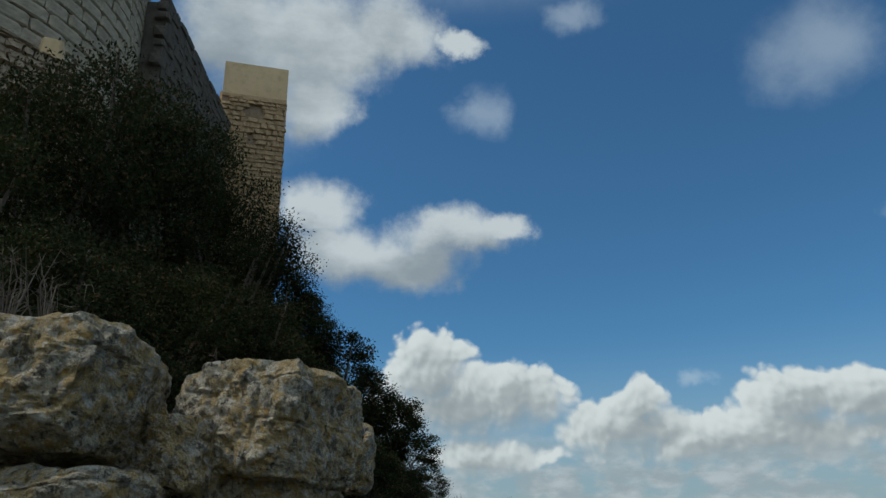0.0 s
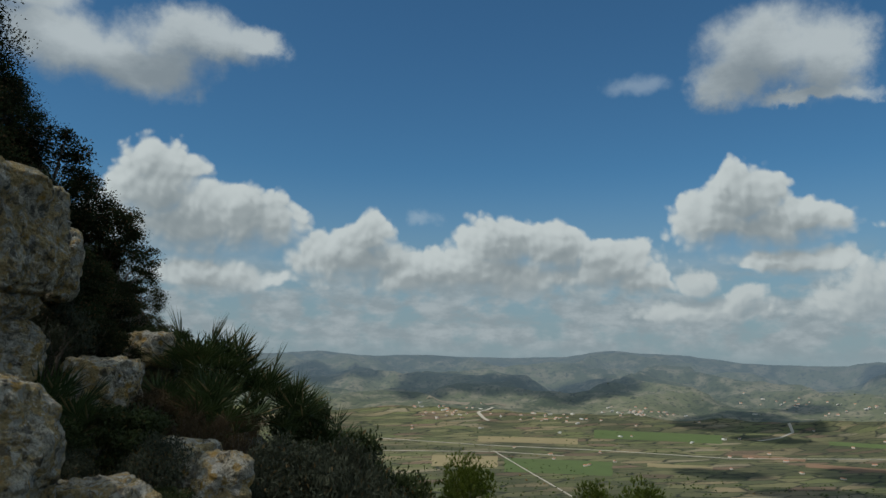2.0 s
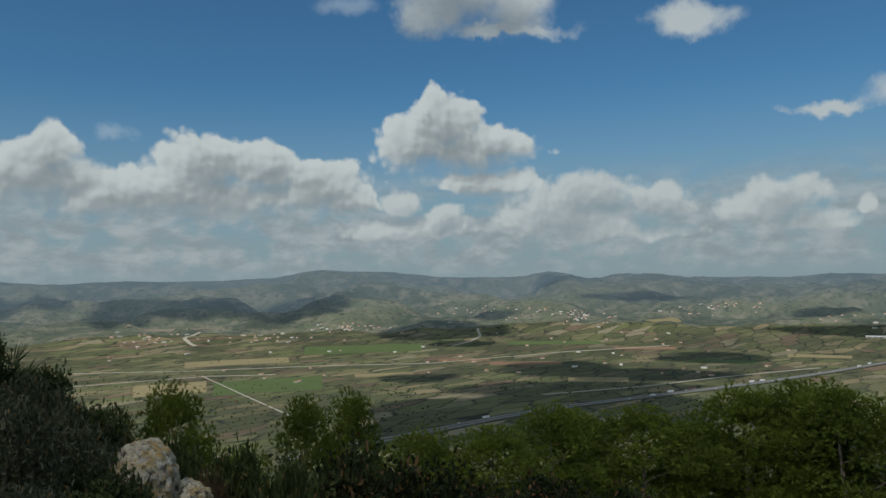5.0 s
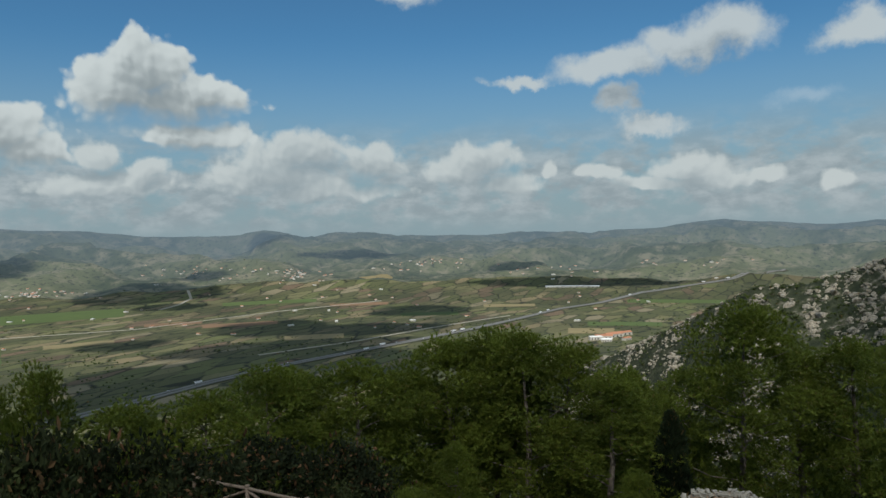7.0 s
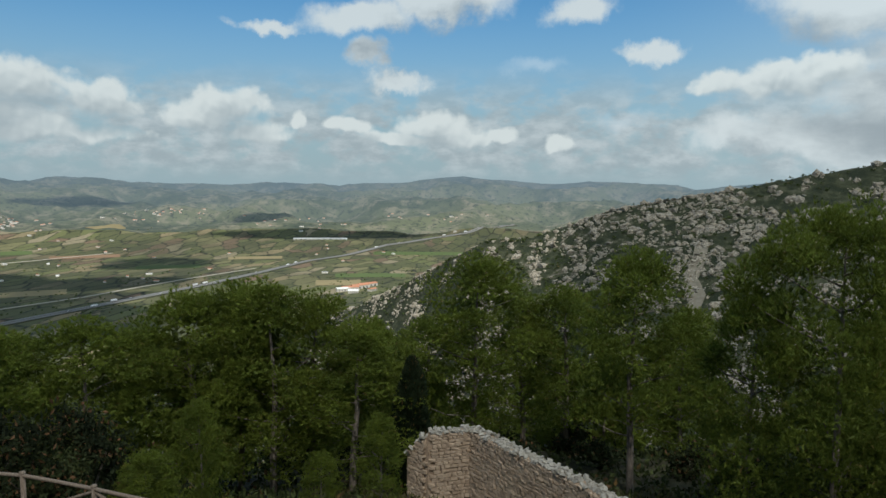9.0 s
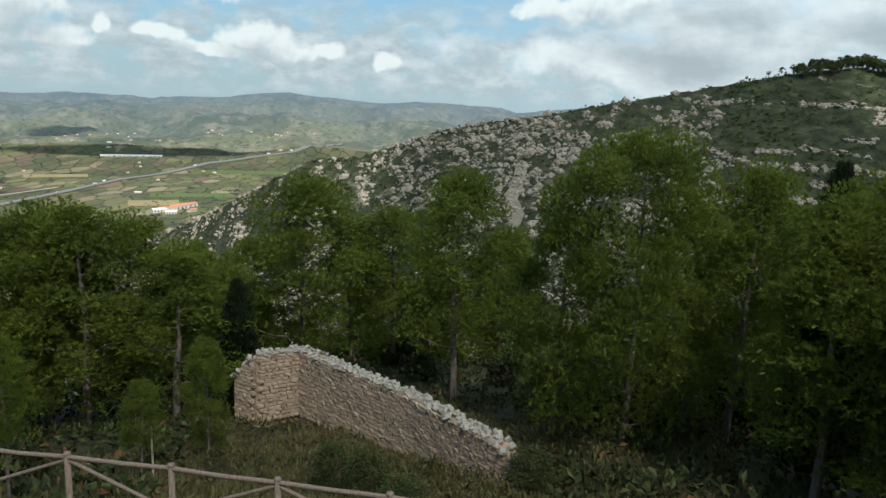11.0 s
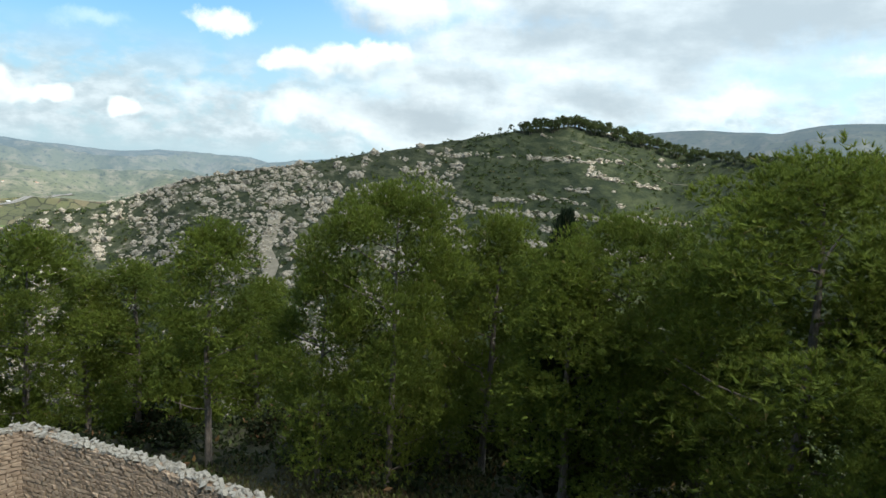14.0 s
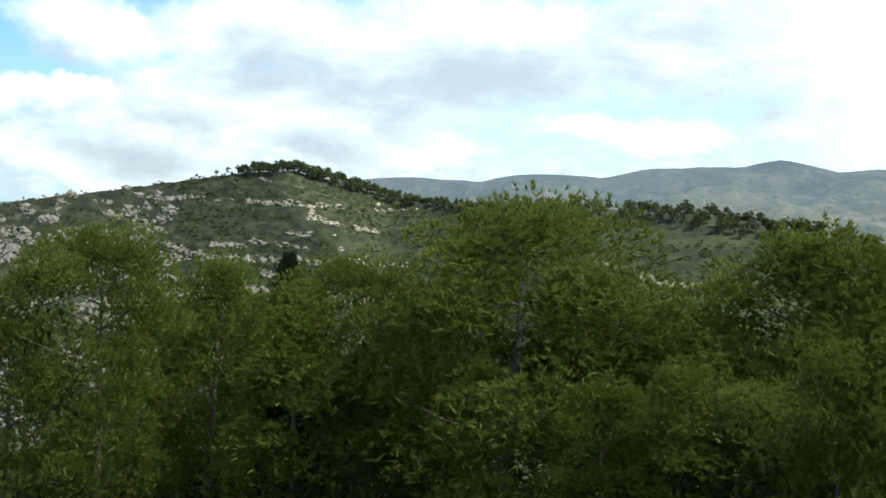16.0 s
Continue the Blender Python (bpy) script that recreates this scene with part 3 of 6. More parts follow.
def seen(az, el):
    """Distance at which the line of sight from the castle meets the land beyond the slope."""
    r = np.linspace(860, 4700, 1400)
    hit = np.nonzero(land(np.full(r.shape, float(az)), r) >= r * math.tan(radians(el)))[0]
    return float(r[hit[0]]) if len(hit) else 4650.0


def make_land():
    az = np.concatenate([np.arange(-180, -40, 4.0), np.arange(-40, 176, 0.6), [180.0]])
    rings = [0.0] + list(np.geomspace(0.5, 250, 105)) + list(np.arange(256, 700, 6.0)) + list(np.geomspace(704, 2300, 50)) + list(np.linspace(2325, 4850, 90))
    A, R = np.meshgrid(az, rings, indexing="ij")
    Z = land(A, R)
    X, Y = R * np.sin(np.radians(A)), R * np.cos(np.radians(A))
    V = np.stack([X, Y, Z], -1)
    na, nr = A.shape
    i, j = np.meshgrid(np.arange(na - 1), np.arange(nr - 1), indexing="ij")
    F = np.stack([i * nr + j, i * nr + j + 1, (i + 1) * nr + j + 1, (i + 1) * nr + j], -1).reshape(-1, 4)[:, ::-1]
    ra, aa, zz = R[:-1, :-1].ravel(), A[:-1, :-1].ravel(), Z[:-1, :-1].ravel()
    ha, he, hd = np.array(HILL).T
    slot = np.where(ra < 110, 0, np.where(ra < 870, 1, 2))
    slot = np.where((aa > 70) & (aa < 180) & (ra > 150) & (ra < 1100) & (zz > -240), 3, slot)
    start = np.where(aa > 112, 1300.0, 2300.0)
    far = ra >= np.where(aa > 112, 1300.0, 2850.0)
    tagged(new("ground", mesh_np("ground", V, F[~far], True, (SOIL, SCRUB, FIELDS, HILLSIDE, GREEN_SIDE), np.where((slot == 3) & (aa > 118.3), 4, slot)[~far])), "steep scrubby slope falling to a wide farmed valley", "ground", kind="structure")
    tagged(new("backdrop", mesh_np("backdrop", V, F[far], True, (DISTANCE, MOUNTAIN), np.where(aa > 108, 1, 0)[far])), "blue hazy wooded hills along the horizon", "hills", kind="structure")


make_land()


# ---- trees ----
rng = np.random.default_rng(7)


def blades(centres, ways, length, width, per, spread, gen):
    """Thin pointed leaves that fan out from each centre about its way."""
    k = len(centres)
    c, w = np.repeat(centres, per, 0), np.repeat(ways, per, 0)
    d = w + gen.normal(0, spread, (k * per, 3))
    d /= np.linalg.norm(d, axis=1, keepdims=True) + 1e-9
    s = np.cross(d, gen.normal(0, 1, (k * per, 3)))
    s /= np.linalg.norm(s, axis=1, keepdims=True) + 1e-9
    ln = length * gen.uniform(0.6, 1.25, (k * per, 1))
    v = np.stack([c - s * width / 2, c + s * width / 2, c + d * ln], 1)
    return v.reshape(-1, 3), np.arange(k * per * 3).reshape(-1, 3)


def leaves(centres, length, width, gen, up=0.4):
    """Small folded leaves, two triangles each, about the centres."""
    k = len(centres)
    d = gen.normal(0, 1, (k, 3)) + (0, 0, up)
    d /= np.linalg.norm(d, axis=1, keepdims=True)
    s = np.cross(d, gen.normal(0, 1, (k, 3)))
    s /= np.linalg.norm(s, axis=1, keepdims=True) + 1e-9
    nrm = np.cross(d, s)
    ln = length * gen.uniform(0.6, 1.3, (k, 1))
    wd = width * gen.uniform(0.7, 1.2, (k, 1))
    mid = centres + d * ln * 0.5
    v = np.stack([centres, mid + s * wd * 0.5 + nrm * wd * 0.2, centres + d * ln, mid - s * wd * 0.5 + nrm * wd * 0.2], 1).reshape(-1, 3)
    b = np.arange(k)[:, None] * 4
    return v, np.concatenate([b + [0, 1, 2], b + [0, 2, 3]], 0)


def in_ball(k, gen, hollow=0.3):
    p = gen.normal(0, 1, (k, 3))
    p /= np.linalg.norm(p, axis=1, keepdims=True)
    return p * gen.uniform(hollow**3, 1, (k, 1)) ** (1 / 3)


def lump(seed, rough=0.3):
    """A small angular stone of 20 faces."""
    bm = bmesh.new()
    bmesh.ops.create_icosphere(bm, subdivisions=1, radius=1.0)
    V = np.array([v.co[:] for v in bm.verts])
    F = np.array([[v.index for v in f.verts] for f in bm.faces])
    bm.free()
    g = np.random.default_rng(seed)
    return V * (1 + g.normal(0, rough, (len(V), 1))), F


def make_pine(seed, tall=12.0, wide=3.2, bare=0.24, clumps=78, tufts=44, lean=0.3, needles=None, thick=0.16, dome=2.0, needle=(0.25, 0.042)):
    """An Aleppo pine, 12 m tall by its default: bent trunk, limbs, and a ragged crown of needle tufts in clumps."""
    gen = np.random.default_rng(seed)
    root = tagged(new("pine_tree"), "tall green pine with a ragged crown on the slope", "tree", "pines below the castle")
    bend = gen.normal(0, lean, (5, 2)).cumsum(0) * 0.4
    hs = np.array([-0.5, 0.25, 0.5, 0.75, 0.96]) * tall
    spine = np.column_stack([bend - bend[0], hs])
    spine[0, :2] = 0
    rad = thick * np.array([1.25, 0.9, 0.7, 0.42, 0.08]) * tall / 12
    fine_h = np.linspace(hs[0], hs[-1], 11)
    axis = np.column_stack([np.interp(fine_h, hs, spine[:, 0]), np.interp(fine_h, hs, spine[:, 1]), fine_h])
    hang("trunk", mesh_np("trunk", *tube(axis, np.interp(fine_h, hs, rad), 8), True, (BARK,)), root, "grey-brown bark")
    cents, sizes = [], []
    for i in range(clumps):
        u = bare + (1 - bare) * ((i + gen.uniform(0, 1)) / clumps) ** 0.72
        x = (u - bare) / (1 - bare)
        prof = wide * (0.62 + 0.38 * x / 0.45 if x < 0.45 else max(0.0, 1 - ((x - 0.45) / 0.56) ** dome) ** 0.7)
        a = i * 2.4 + gen.normal(0, 0.5)
        rr = prof * gen.uniform(0.2, 1.0) ** 0.6 * (1 + 0.25 * math.sin(2 * a + seed))
        base = [np.interp(u * tall, hs, spine[:, 0]), np.interp(u * tall, hs, spine[:, 1])]
        cents.append((base[0] + rr * math.cos(a), base[1] + rr * math.sin(a), u * tall + gen.normal(0, 0.25)))
        sizes.append(gen.uniform(0.6, 1.2) * (0.5 + 0.5 * wide / 3.2))
    cents, sizes = np.array(cents), np.array(sizes)
    pick = gen.permutation(clumps)[:14]
    for i in pick:
        tip = cents[i]
        h0 = max(bare * tall * 0.7, tip[2] - 0.35 * np.hypot(tip[0], tip[1]) - 0.4)
        a0 = np.array([np.interp(h0, hs, spine[:, 0]), np.interp(h0, hs, spine[:, 1]), h0])
        midp = (a0 + tip) / 2 + gen.normal(0, 0.15, 3) - (0, 0, 0.1)
        hang("limb", mesh_np("limb", *tube([a0, midp, tip], [0.055, 0.035, 0.012], 5), True, (BARK,)), root)
    # dead twigs under the crown
    for i in range(5):
        h0 = tall * gen.uniform(0.2, bare + 0.12)
        a = gen.uniform(0, math.tau)
        a0 = np.array([np.interp(h0, hs, spine[:, 0]), np.interp(h0, hs, spine[:, 1]), h0])
        end = a0 + np.array([math.cos(a), math.sin(a), gen.uniform(-0.1, 0.5)]) * gen.uniform(0.8, 1.8)
        hang("dead_branch", mesh_np("dead_branch", *tube([a0, (a0 + end) / 2 + (0, 0, 0.1), end], [0.03, 0.018, 0.006], 4), True, (BARK,)), root)
    # each clump is a dome of upright needle brushes over a shaded heart
    shell = in_ball(tufts * len(cents), gen, 0.72)
    shell[:, 2] = np.where(shell[:, 2] < -0.3, -shell[:, 2], shell[:, 2])
    own, big = np.repeat(cents, tufts, 0), np.repeat(sizes, tufts)[:, None]
    pts = own + shell * big * (1, 1, 0.95)
    ways = shell * (0.7, 0.7, 0.4) + (0, 0, 0.7)
    ways /= np.linalg.norm(ways, axis=1, keepdims=True)
    inner = np.repeat(cents, 40, 0) + gen.normal(0, 0.38, (len(cents) * 40, 3)) * np.repeat(sizes, 40)[:, None] * (1, 1, 0.6)
    fill = blades(inner, gen.normal(0, 1, inner.shape) + (0, 0, 0.4), needle[0] * 0.95, needle[1] * 2.0, 3, 0.5, gen)
    out = blades(pts, ways, needle[0] * 0.88, needle[1] * 0.82, 12, 0.36, gen)
    hang("crown", mesh_np("crown", *join([out, fill]), False, (needles or PINE_NEEDLES,)), root, "ragged crown of long green needles")
    return root


PINES = [make_pine(11, 12, 3.3, 0.12, 88), make_pine(23, 12, 2.8, 0.3, 66, dome=1.6), make_pine(37, 12, 3.6, 0.08, 96, 62, needle=(0.27, 0.042)), make_pine(41, 12, 2.6, 0.12, 72, dome=1.4), make_pine(59, 12, 3.8, 0.08, 112, 84, 0.15, dome=3.4, needle=(0.24, 0.036))]
LIGHT_PINES = [make_pine(71, 12, 3.0, 0.2, 44, 22, needle=(0.5, 0.12)), make_pine(73, 12, 2.6, 0.25, 40, 22, needle=(0.5, 0.12), dome=1.5)]
# pine, azimuth, distance, elevation of its top, width factor
STAND = (
    (0, 22.6, 21, -6.4, 0.36), (1, 32.4, 27, -8.6, 0.45), (3, 36.1, 28, -8.5, 0.5), (3, 27.5, 25, -11.5, 0.5), (0, 41.5, 32, -11.5, 0.9), (1, 46.0, 30, -11.0, 0.9),
    (0, 51.2, 34, -9.8, 0.95), (3, 53.8, 38, -10.5, 1.0), (1, 57.0, 36, -9.8, 1.0), (0, 61.5, 40, -11.0, 1.1), (2, 65.5, 38, -8.6, 1.0), (1, 68.4, 39, -7.9, 0.9), (3, 71.0, 37, -7.9, 1.0), (0, 73.9, 39, -8.6, 1.0),
    (3, 77.3, 36, -11.2, 1.0), (2, 80.5, 46, -12.8, 0.9), (0, 87.0, 41, -5.9, 1.0), (1, 84.0, 44, -10.5, 0.9), (3, 91.0, 46, -8.8, 1.0), (1, 94.3, 45, -8.1, 1.0), (1, 99.6, 37, -5.1, 0.95), (3, 103.0, 48, -9.5, 1.0),
    (4, 113.5, 29, -1.5, 0.78), (0, 107.5, 31, -7.5, 0.7), (3, 121.0, 31, -3.3, 0.85), (0, 118.0, 36, -7.0, 1.0), (1, 124.5, 34, -6.0, 0.9), (4, 131.6, 26, -2.6, 0.80), (3, 127.5, 24, -6.0, 0.8), (4, 144.3, 22, 2.7, 1.1), (2, 149.5, 23, -2.5, 0.8),
    (3, 137.5, 27, -4.5, 0.9), (0, 153.5, 26, -3.2, 1.0), (1, 157.5, 29, -5.0, 1.0), (2, 165.0, 21, 1.4, 0.85), (4, 173.0, 22, 0.5, 0.8), (0, 161.5, 17, -9.0, 0.7), (3, 167.0, 15, -8.5, 0.6),
)


def plant_pines():
    used = set()
    for k, (kind, az, r, top, wid) in enumerate(STAND):
        foot = on_land(az, r)
        tall = r * math.tan(radians(top)) - foot.z
        m = pose(*foot, 0, 0, (k * 137) % 360)
        s = (tall - 1.0) / 11.8
        ob = PINES[kind] if kind not in used else copy_thing(PINES[kind], m)
        used.add(kind)
        ob.matrix_basis = m @ Matrix.Diagonal((wid * 1.06 + 0.15 * s, wid * 1.06 + 0.15 * s, s, 1))


plant_pines()


def back_row():
    """Pines that close the gaps further down the slope."""
    g = np.random.default_rng(19)
    for k in range(34):
        az, r = 40 + k * 3.0 + g.uniform(-1, 1), g.uniform(50, 72)
        foot = on_land(az, r)
        s = g.uniform(0.75, 1.0)
        ob = LIGHT_PINES[k] if k < 2 else copy_thing(LIGHT_PINES[k % 2], pose(0, 0, 0))
        ob.matrix_basis = pose(*foot, 0, 0, k * 61.0) @ Matrix.Diagonal((s, s, s, 1))


back_row()


# ---- unseen clouds overhead, placed to shade the land ----
def make_cloud_material(name="cloud_mist", clear=0.0):
    m, n, b = material(name)
    tc = n.add("ShaderNodeTexCoord").outputs["Object"]
    white = n.mix(n.noise(tc, 0.006, 5, 0.6), (0.78, 0.79, 0.80, 1), (0.92, 0.92, 0.92, 1))
    n.put(b.inputs["Base Color"], white)
    n.put(b.inputs["Roughness"], 1.0)
    mist = n.add("ShaderNodeMixShader", {0: 0.1, 1: b, 2: n.add("ShaderNodeBsdfTranslucent", {0: white})})
    n.add("ShaderNodeOutputMaterial", {0: n.add("ShaderNodeMixShader", {0: clear, 1: mist, 2: n.add("ShaderNodeBsdfTransparent")})}, is_active_output=True)
    return m


CLOUD, SHADE_CLOUD = make_cloud_material(), make_cloud_material("shade_cloud_mist", 0.64)


def ball(u=24, v=14):
    """Unit sphere as a grid of quads."""
    t, p = np.meshgrid(np.linspace(0, math.tau, u, endpoint=False), np.linspace(0, math.pi, v), indexing="ij")
    V = np.stack([np.sin(p) * np.cos(t), np.sin(p) * np.sin(t), np.cos(p)], -1).reshape(-1, 3)
    i, j = np.meshgrid(np.arange(u), np.arange(v - 1), indexing="ij")
    F = np.stack([i * v + j, i * v + j + 1, (i + 1) % u * v + j + 1, (i + 1) % u * v + j], -1).reshape(-1, 4)
    return V, F


def add_cloud(az, r, across, deep, turn, seed, lift=3400.0, mat=None):
    """A flat-based heap cloud whose shadow falls at that azimuth and distance."""
    V, F = ball(48, 24)
    V = V * (1 + 0.45 * noise_np(V * 1.6, seed, 4)[:, None])
    V = V * (across, deep, min(90.0, across * 0.5))
    V[:, 2] = np.maximum(V[:, 2], -25)
    at = on_land(az, r) + SUN_DIR * lift
    ob = new("cloud", mesh_np("cloud", V, F, True, (mat or CLOUD,)))
    ob.matrix_basis = pose(*at, 0, 0, turn)
    tagged(ob, "grey-white flat-based cumulus cloud, unseen overhead, that shades the land", "cloud", "clouds over the valley")


def shade_valley():
    """Clouds named by where their shadows lie: azimuth, elevation and half extents in degrees from the castle."""
    spots = (
        (22.3, -2.2, 4.6, 0.8), (12.3, -1.7, 3.4, 0.6), (31.6, -2.4, 4.4, 0.8), (42.8, -4.4, 4.8, 0.75), (46.1, -3.35, 2.0, 0.3), (18.9, -2.8, 2.2, 0.5), (75.3, -4.6, 7.9, 0.35), (70.5, -3.2, 2.2, 0.3),
        (63.1, -6.6, 3.7, 0.4), (51.6, -7.4, 3.6, 0.5), (49.0, -11.2, 13.0, 1.9), (51.9, -9.0, 8.7, 0.5), (44.3, -5.45, 2.5, 0.15), (58.6, -7.9, 5.3, 0.4), (41.0, -8.0, 3.0, 0.3), (58.0, -2.0, 3.4, 0.35), (51.2, -0.6, 1.6, 0.4),
    )
    for k, (az, el, wide, deep) in enumerate(spots):
        near, far = seen(az, el - deep), min(seen(az, el + deep), 4400.0)
        mid = (near + far) / 2
        lift = 2600.0
        while True:
            p = on_land(az, mid) + SUN_DIR * lift
            if p.z > 1.15 * math.hypot(p.x, p.y) or lift > 9000:
                break
            lift += 300.0
        add_cloud(az, mid, mid * math.tan(radians(wide)) * 1.05, max((far - near) / 2, 60.0), -az, 20 + k, lift)
    # unseen thin clouds, added to dim the sun on the castle slope and hill
    add_cloud(60, 40, 52, 48, 0, 51, 1300.0, SHADE_CLOUD)
    add_cloud(112, 480, 260, 150, -22, 52, 1500.0, SHADE_CLOUD)


shade_valley()


# ---- rocks beside the path ----
def boulder(name, at, size, turn=0.0, seed=0, square=4.0, ledges=0.05, cuts=26, label="", mat=None, tilt=(0, 0), rough=0.16):
    """A weathered block: boxy, broken by ledges and pits. size: half lengths."""
    bm = bmesh.new()
    bmesh.ops.create_cube(bm, size=2.0)
    bmesh.ops.subdivide_edges(bm, edges=bm.edges[:], cuts=cuts, use_grid_fill=True)
    P = np.array([v.co for v in bm.verts])
    length = (np.abs(P) ** square).sum(1) ** (1 / square)
    P = P / length[:, None]
    S = np.array(size)
    W = P * S
    # broken faces: flat cuts at random slants, then bedding joints and a rough skin
    g = np.random.default_rng(seed)
    W = W * (1 + 0.5 * rough * noise_np(W * 1.5, seed, 3)[:, None])
    for i in range(34):
        way = g.normal(0, 1, 3) * (1, 1, 0.75)
        way /= np.linalg.norm(way)
        reach = (W @ way).max() * g.uniform(0.86, 0.985)
        W = W - np.clip(W @ way - reach, 0, None)[:, None] * way * 0.9
    bed = W[:, 2] * 1.3 / max(size[2], 0.25) + 0.35 + 0.8 * noise_np(W * 1.3, seed + 3, 3)
    bed = np.abs(bed - np.round(bed))
    joint = np.abs(noise_np(W * (2.2, 2.2, 0.5), seed + 23, 2))
    step_out = noise_np(np.stack([W[:, 0] * 0.5, W[:, 1] * 0.5, np.round(W[:, 2] * 9) / 2], -1), seed + 7, 2)
    inset = 1 + ledges * step_out - 0.035 * np.exp(-((bed / 0.03) ** 2)) - 0.05 * np.exp(-((joint / 0.035) ** 2))
    P = W * np.stack([inset, inset, np.ones(len(W))], -1)
    P = P + (noise_np(W * 5.0, seed + 11, 4) * 0.07 + noise_np(W * 16.0, seed + 8, 3) * 0.04)[:, None] * W / np.linalg.norm(W, axis=1, keepdims=True)
    for v, p in zip(bm.verts, P):
        v.co = p
    ob = part(name, bm, mat or ROCK, None, "", False)
    ob.matrix_basis = pose(*at, tilt[0], tilt[1], turn)
    return tagged(ob, label or "lichen-covered grey limestone boulder on the slope", "rock", "rocks on the slope")


def rock_at(az, el, r, size, seed, **more):
    """A boulder whose top centre shows at that azimuth and elevation."""
    p = polar(az, r, r * math.tan(radians(el)) - size[2] * 1.13)
    return boulder("boulder", p, size, more.pop("turn", -az), seed, **more)


rock_at(-30.5, 13.4, 5.0, (0.80, 0.62, 0.36), 1, label="large ochre-lichened limestone block above the path", cuts=38, square=8, rough=0.09, turn=2, tilt=(-7, 0))
rock_at(-27.5, 4.8, 4.7, (0.62, 0.50, 0.24), 2, label="pale split limestone block under the larger one", cuts=34, square=7, ledges=0.08, rough=0.09, turn=4)
rock_at(-24.0, 4.0, 5.6, (1.30, 0.75, 0.62), 3, label="dark undercut limestone ledge beneath the boulders", cuts=38, ledges=0.10, square=6, rough=0.1)
rock_at(-13.4, 12.0, 5.3, (0.54, 0.52, 0.37), 4, label="square-edged ochre limestone block with cracked face", cuts=44, square=9, ledges=0.04, rough=0.075, turn=-22, tilt=(-7, 3))
rock_at(-19.2, 8.2, 5.1, (0.30, 0.42, 0.24), 5, label="low cracked limestone block beside a larger one", cuts=34, square=8, rough=0.09, turn=-18, tilt=(-6, 0))
rock_at(-14.0, 4.4, 5.5, (0.60, 0.55, 0.13), 16, label="thin overhanging limestone slab under a block", cuts=34, square=7, ledges=0.08, rough=0.09, turn=-6)
rock_at(-12.8, 2.2, 5.7, (0.50, 0.60, 0.30), 15, label="recessed grey limestone layer under a block", cuts=34, square=6, ledges=0.12, rough=0.1)
rock_at(-6.9, 8.2, 6.3, (0.14, 0.35, 0.26), 6, label="small upright limestone rock with orange lichen")
rock_at(-12.5, -1.3, 4.0, (0.45, 0.42, 0.42), 7, label="blocky pale limestone boulder low on the slope", cuts=34, square=6, rough=0.1)
rock_at(-3.6, -0.4, 6.0, (0.26, 0.30, 0.20), 8, square=7, rough=0.1)
rock_at(2.0, -6.4, 5.2, (0.24, 0.26, 0.22), 9, square=8, rough=0.1, turn=-20)
rock_at(-3.4, -8.6, 4.4, (0.27, 0.3, 0.22), 10, square=8, rough=0.1, turn=15)
rock_at(4.8, -7.2, 5.0, (0.17, 0.2, 0.2), 11, square=6, rough=0.1)
rock_at(21.0, -11.0, 6.4, (0.26, 0.40, 0.5), 12, square=3, label="weathered limestone rock at the edge of the drop")
rock_at(24.0, -14.0, 6.3, (0.2, 0.3, 0.4), 13, square=3)
rock_at(-0.8, 1.2, 7.2, (0.2, 0.25, 0.15), 14, square=7, rough=0.1)


def dead_shrub(az, r, z, tall, seed):
    """A leafless tangle of thin pale twigs."""
    g = np.random.default_rng(seed)
    root = thing("dead_shrub", "leafless pale grey twiggy shrub above the boulders", "shrub", polar(az, r, z), group="dead shrubs")
    for i in range(16):
        tip = Vector([float(v) for v in g.normal(0, 0.42, 3)]) * tall + Vector((0, 0, tall * 0.75))
        mid = tip * 0.5 + Vector([float(v) for v in g.normal(0, 0.05, 3)])
        pieces = [tube([(0, 0, -0.12), mid, tip], [0.006, 0.004, 0.0015], 4)]
        for k in range(5):
            a = mid.lerp(tip, float(g.uniform(0, 1)))
            pieces.append(tube([a, a + Vector([float(v) for v in g.normal(0, 0.12, 3)]) * tall * 1.6], [0.0028, 0.001], 4))
        hang("twig", mesh_np("twig", *join(pieces), True, (GREY_TWIG,)), root)


GREY_TWIG = make_bark("grey_twig_bark", 1.0)
for k, (az, r, el, tall) in enumerate(((-32.0, 5.1, 14.2, 0.36), (-29.6, 5.3, 14.0, 0.3), (-17.6, 5.3, 10.0, 0.22))):
    dead_shrub(az, r, r * math.tan(radians(el)), tall, 300 + k)


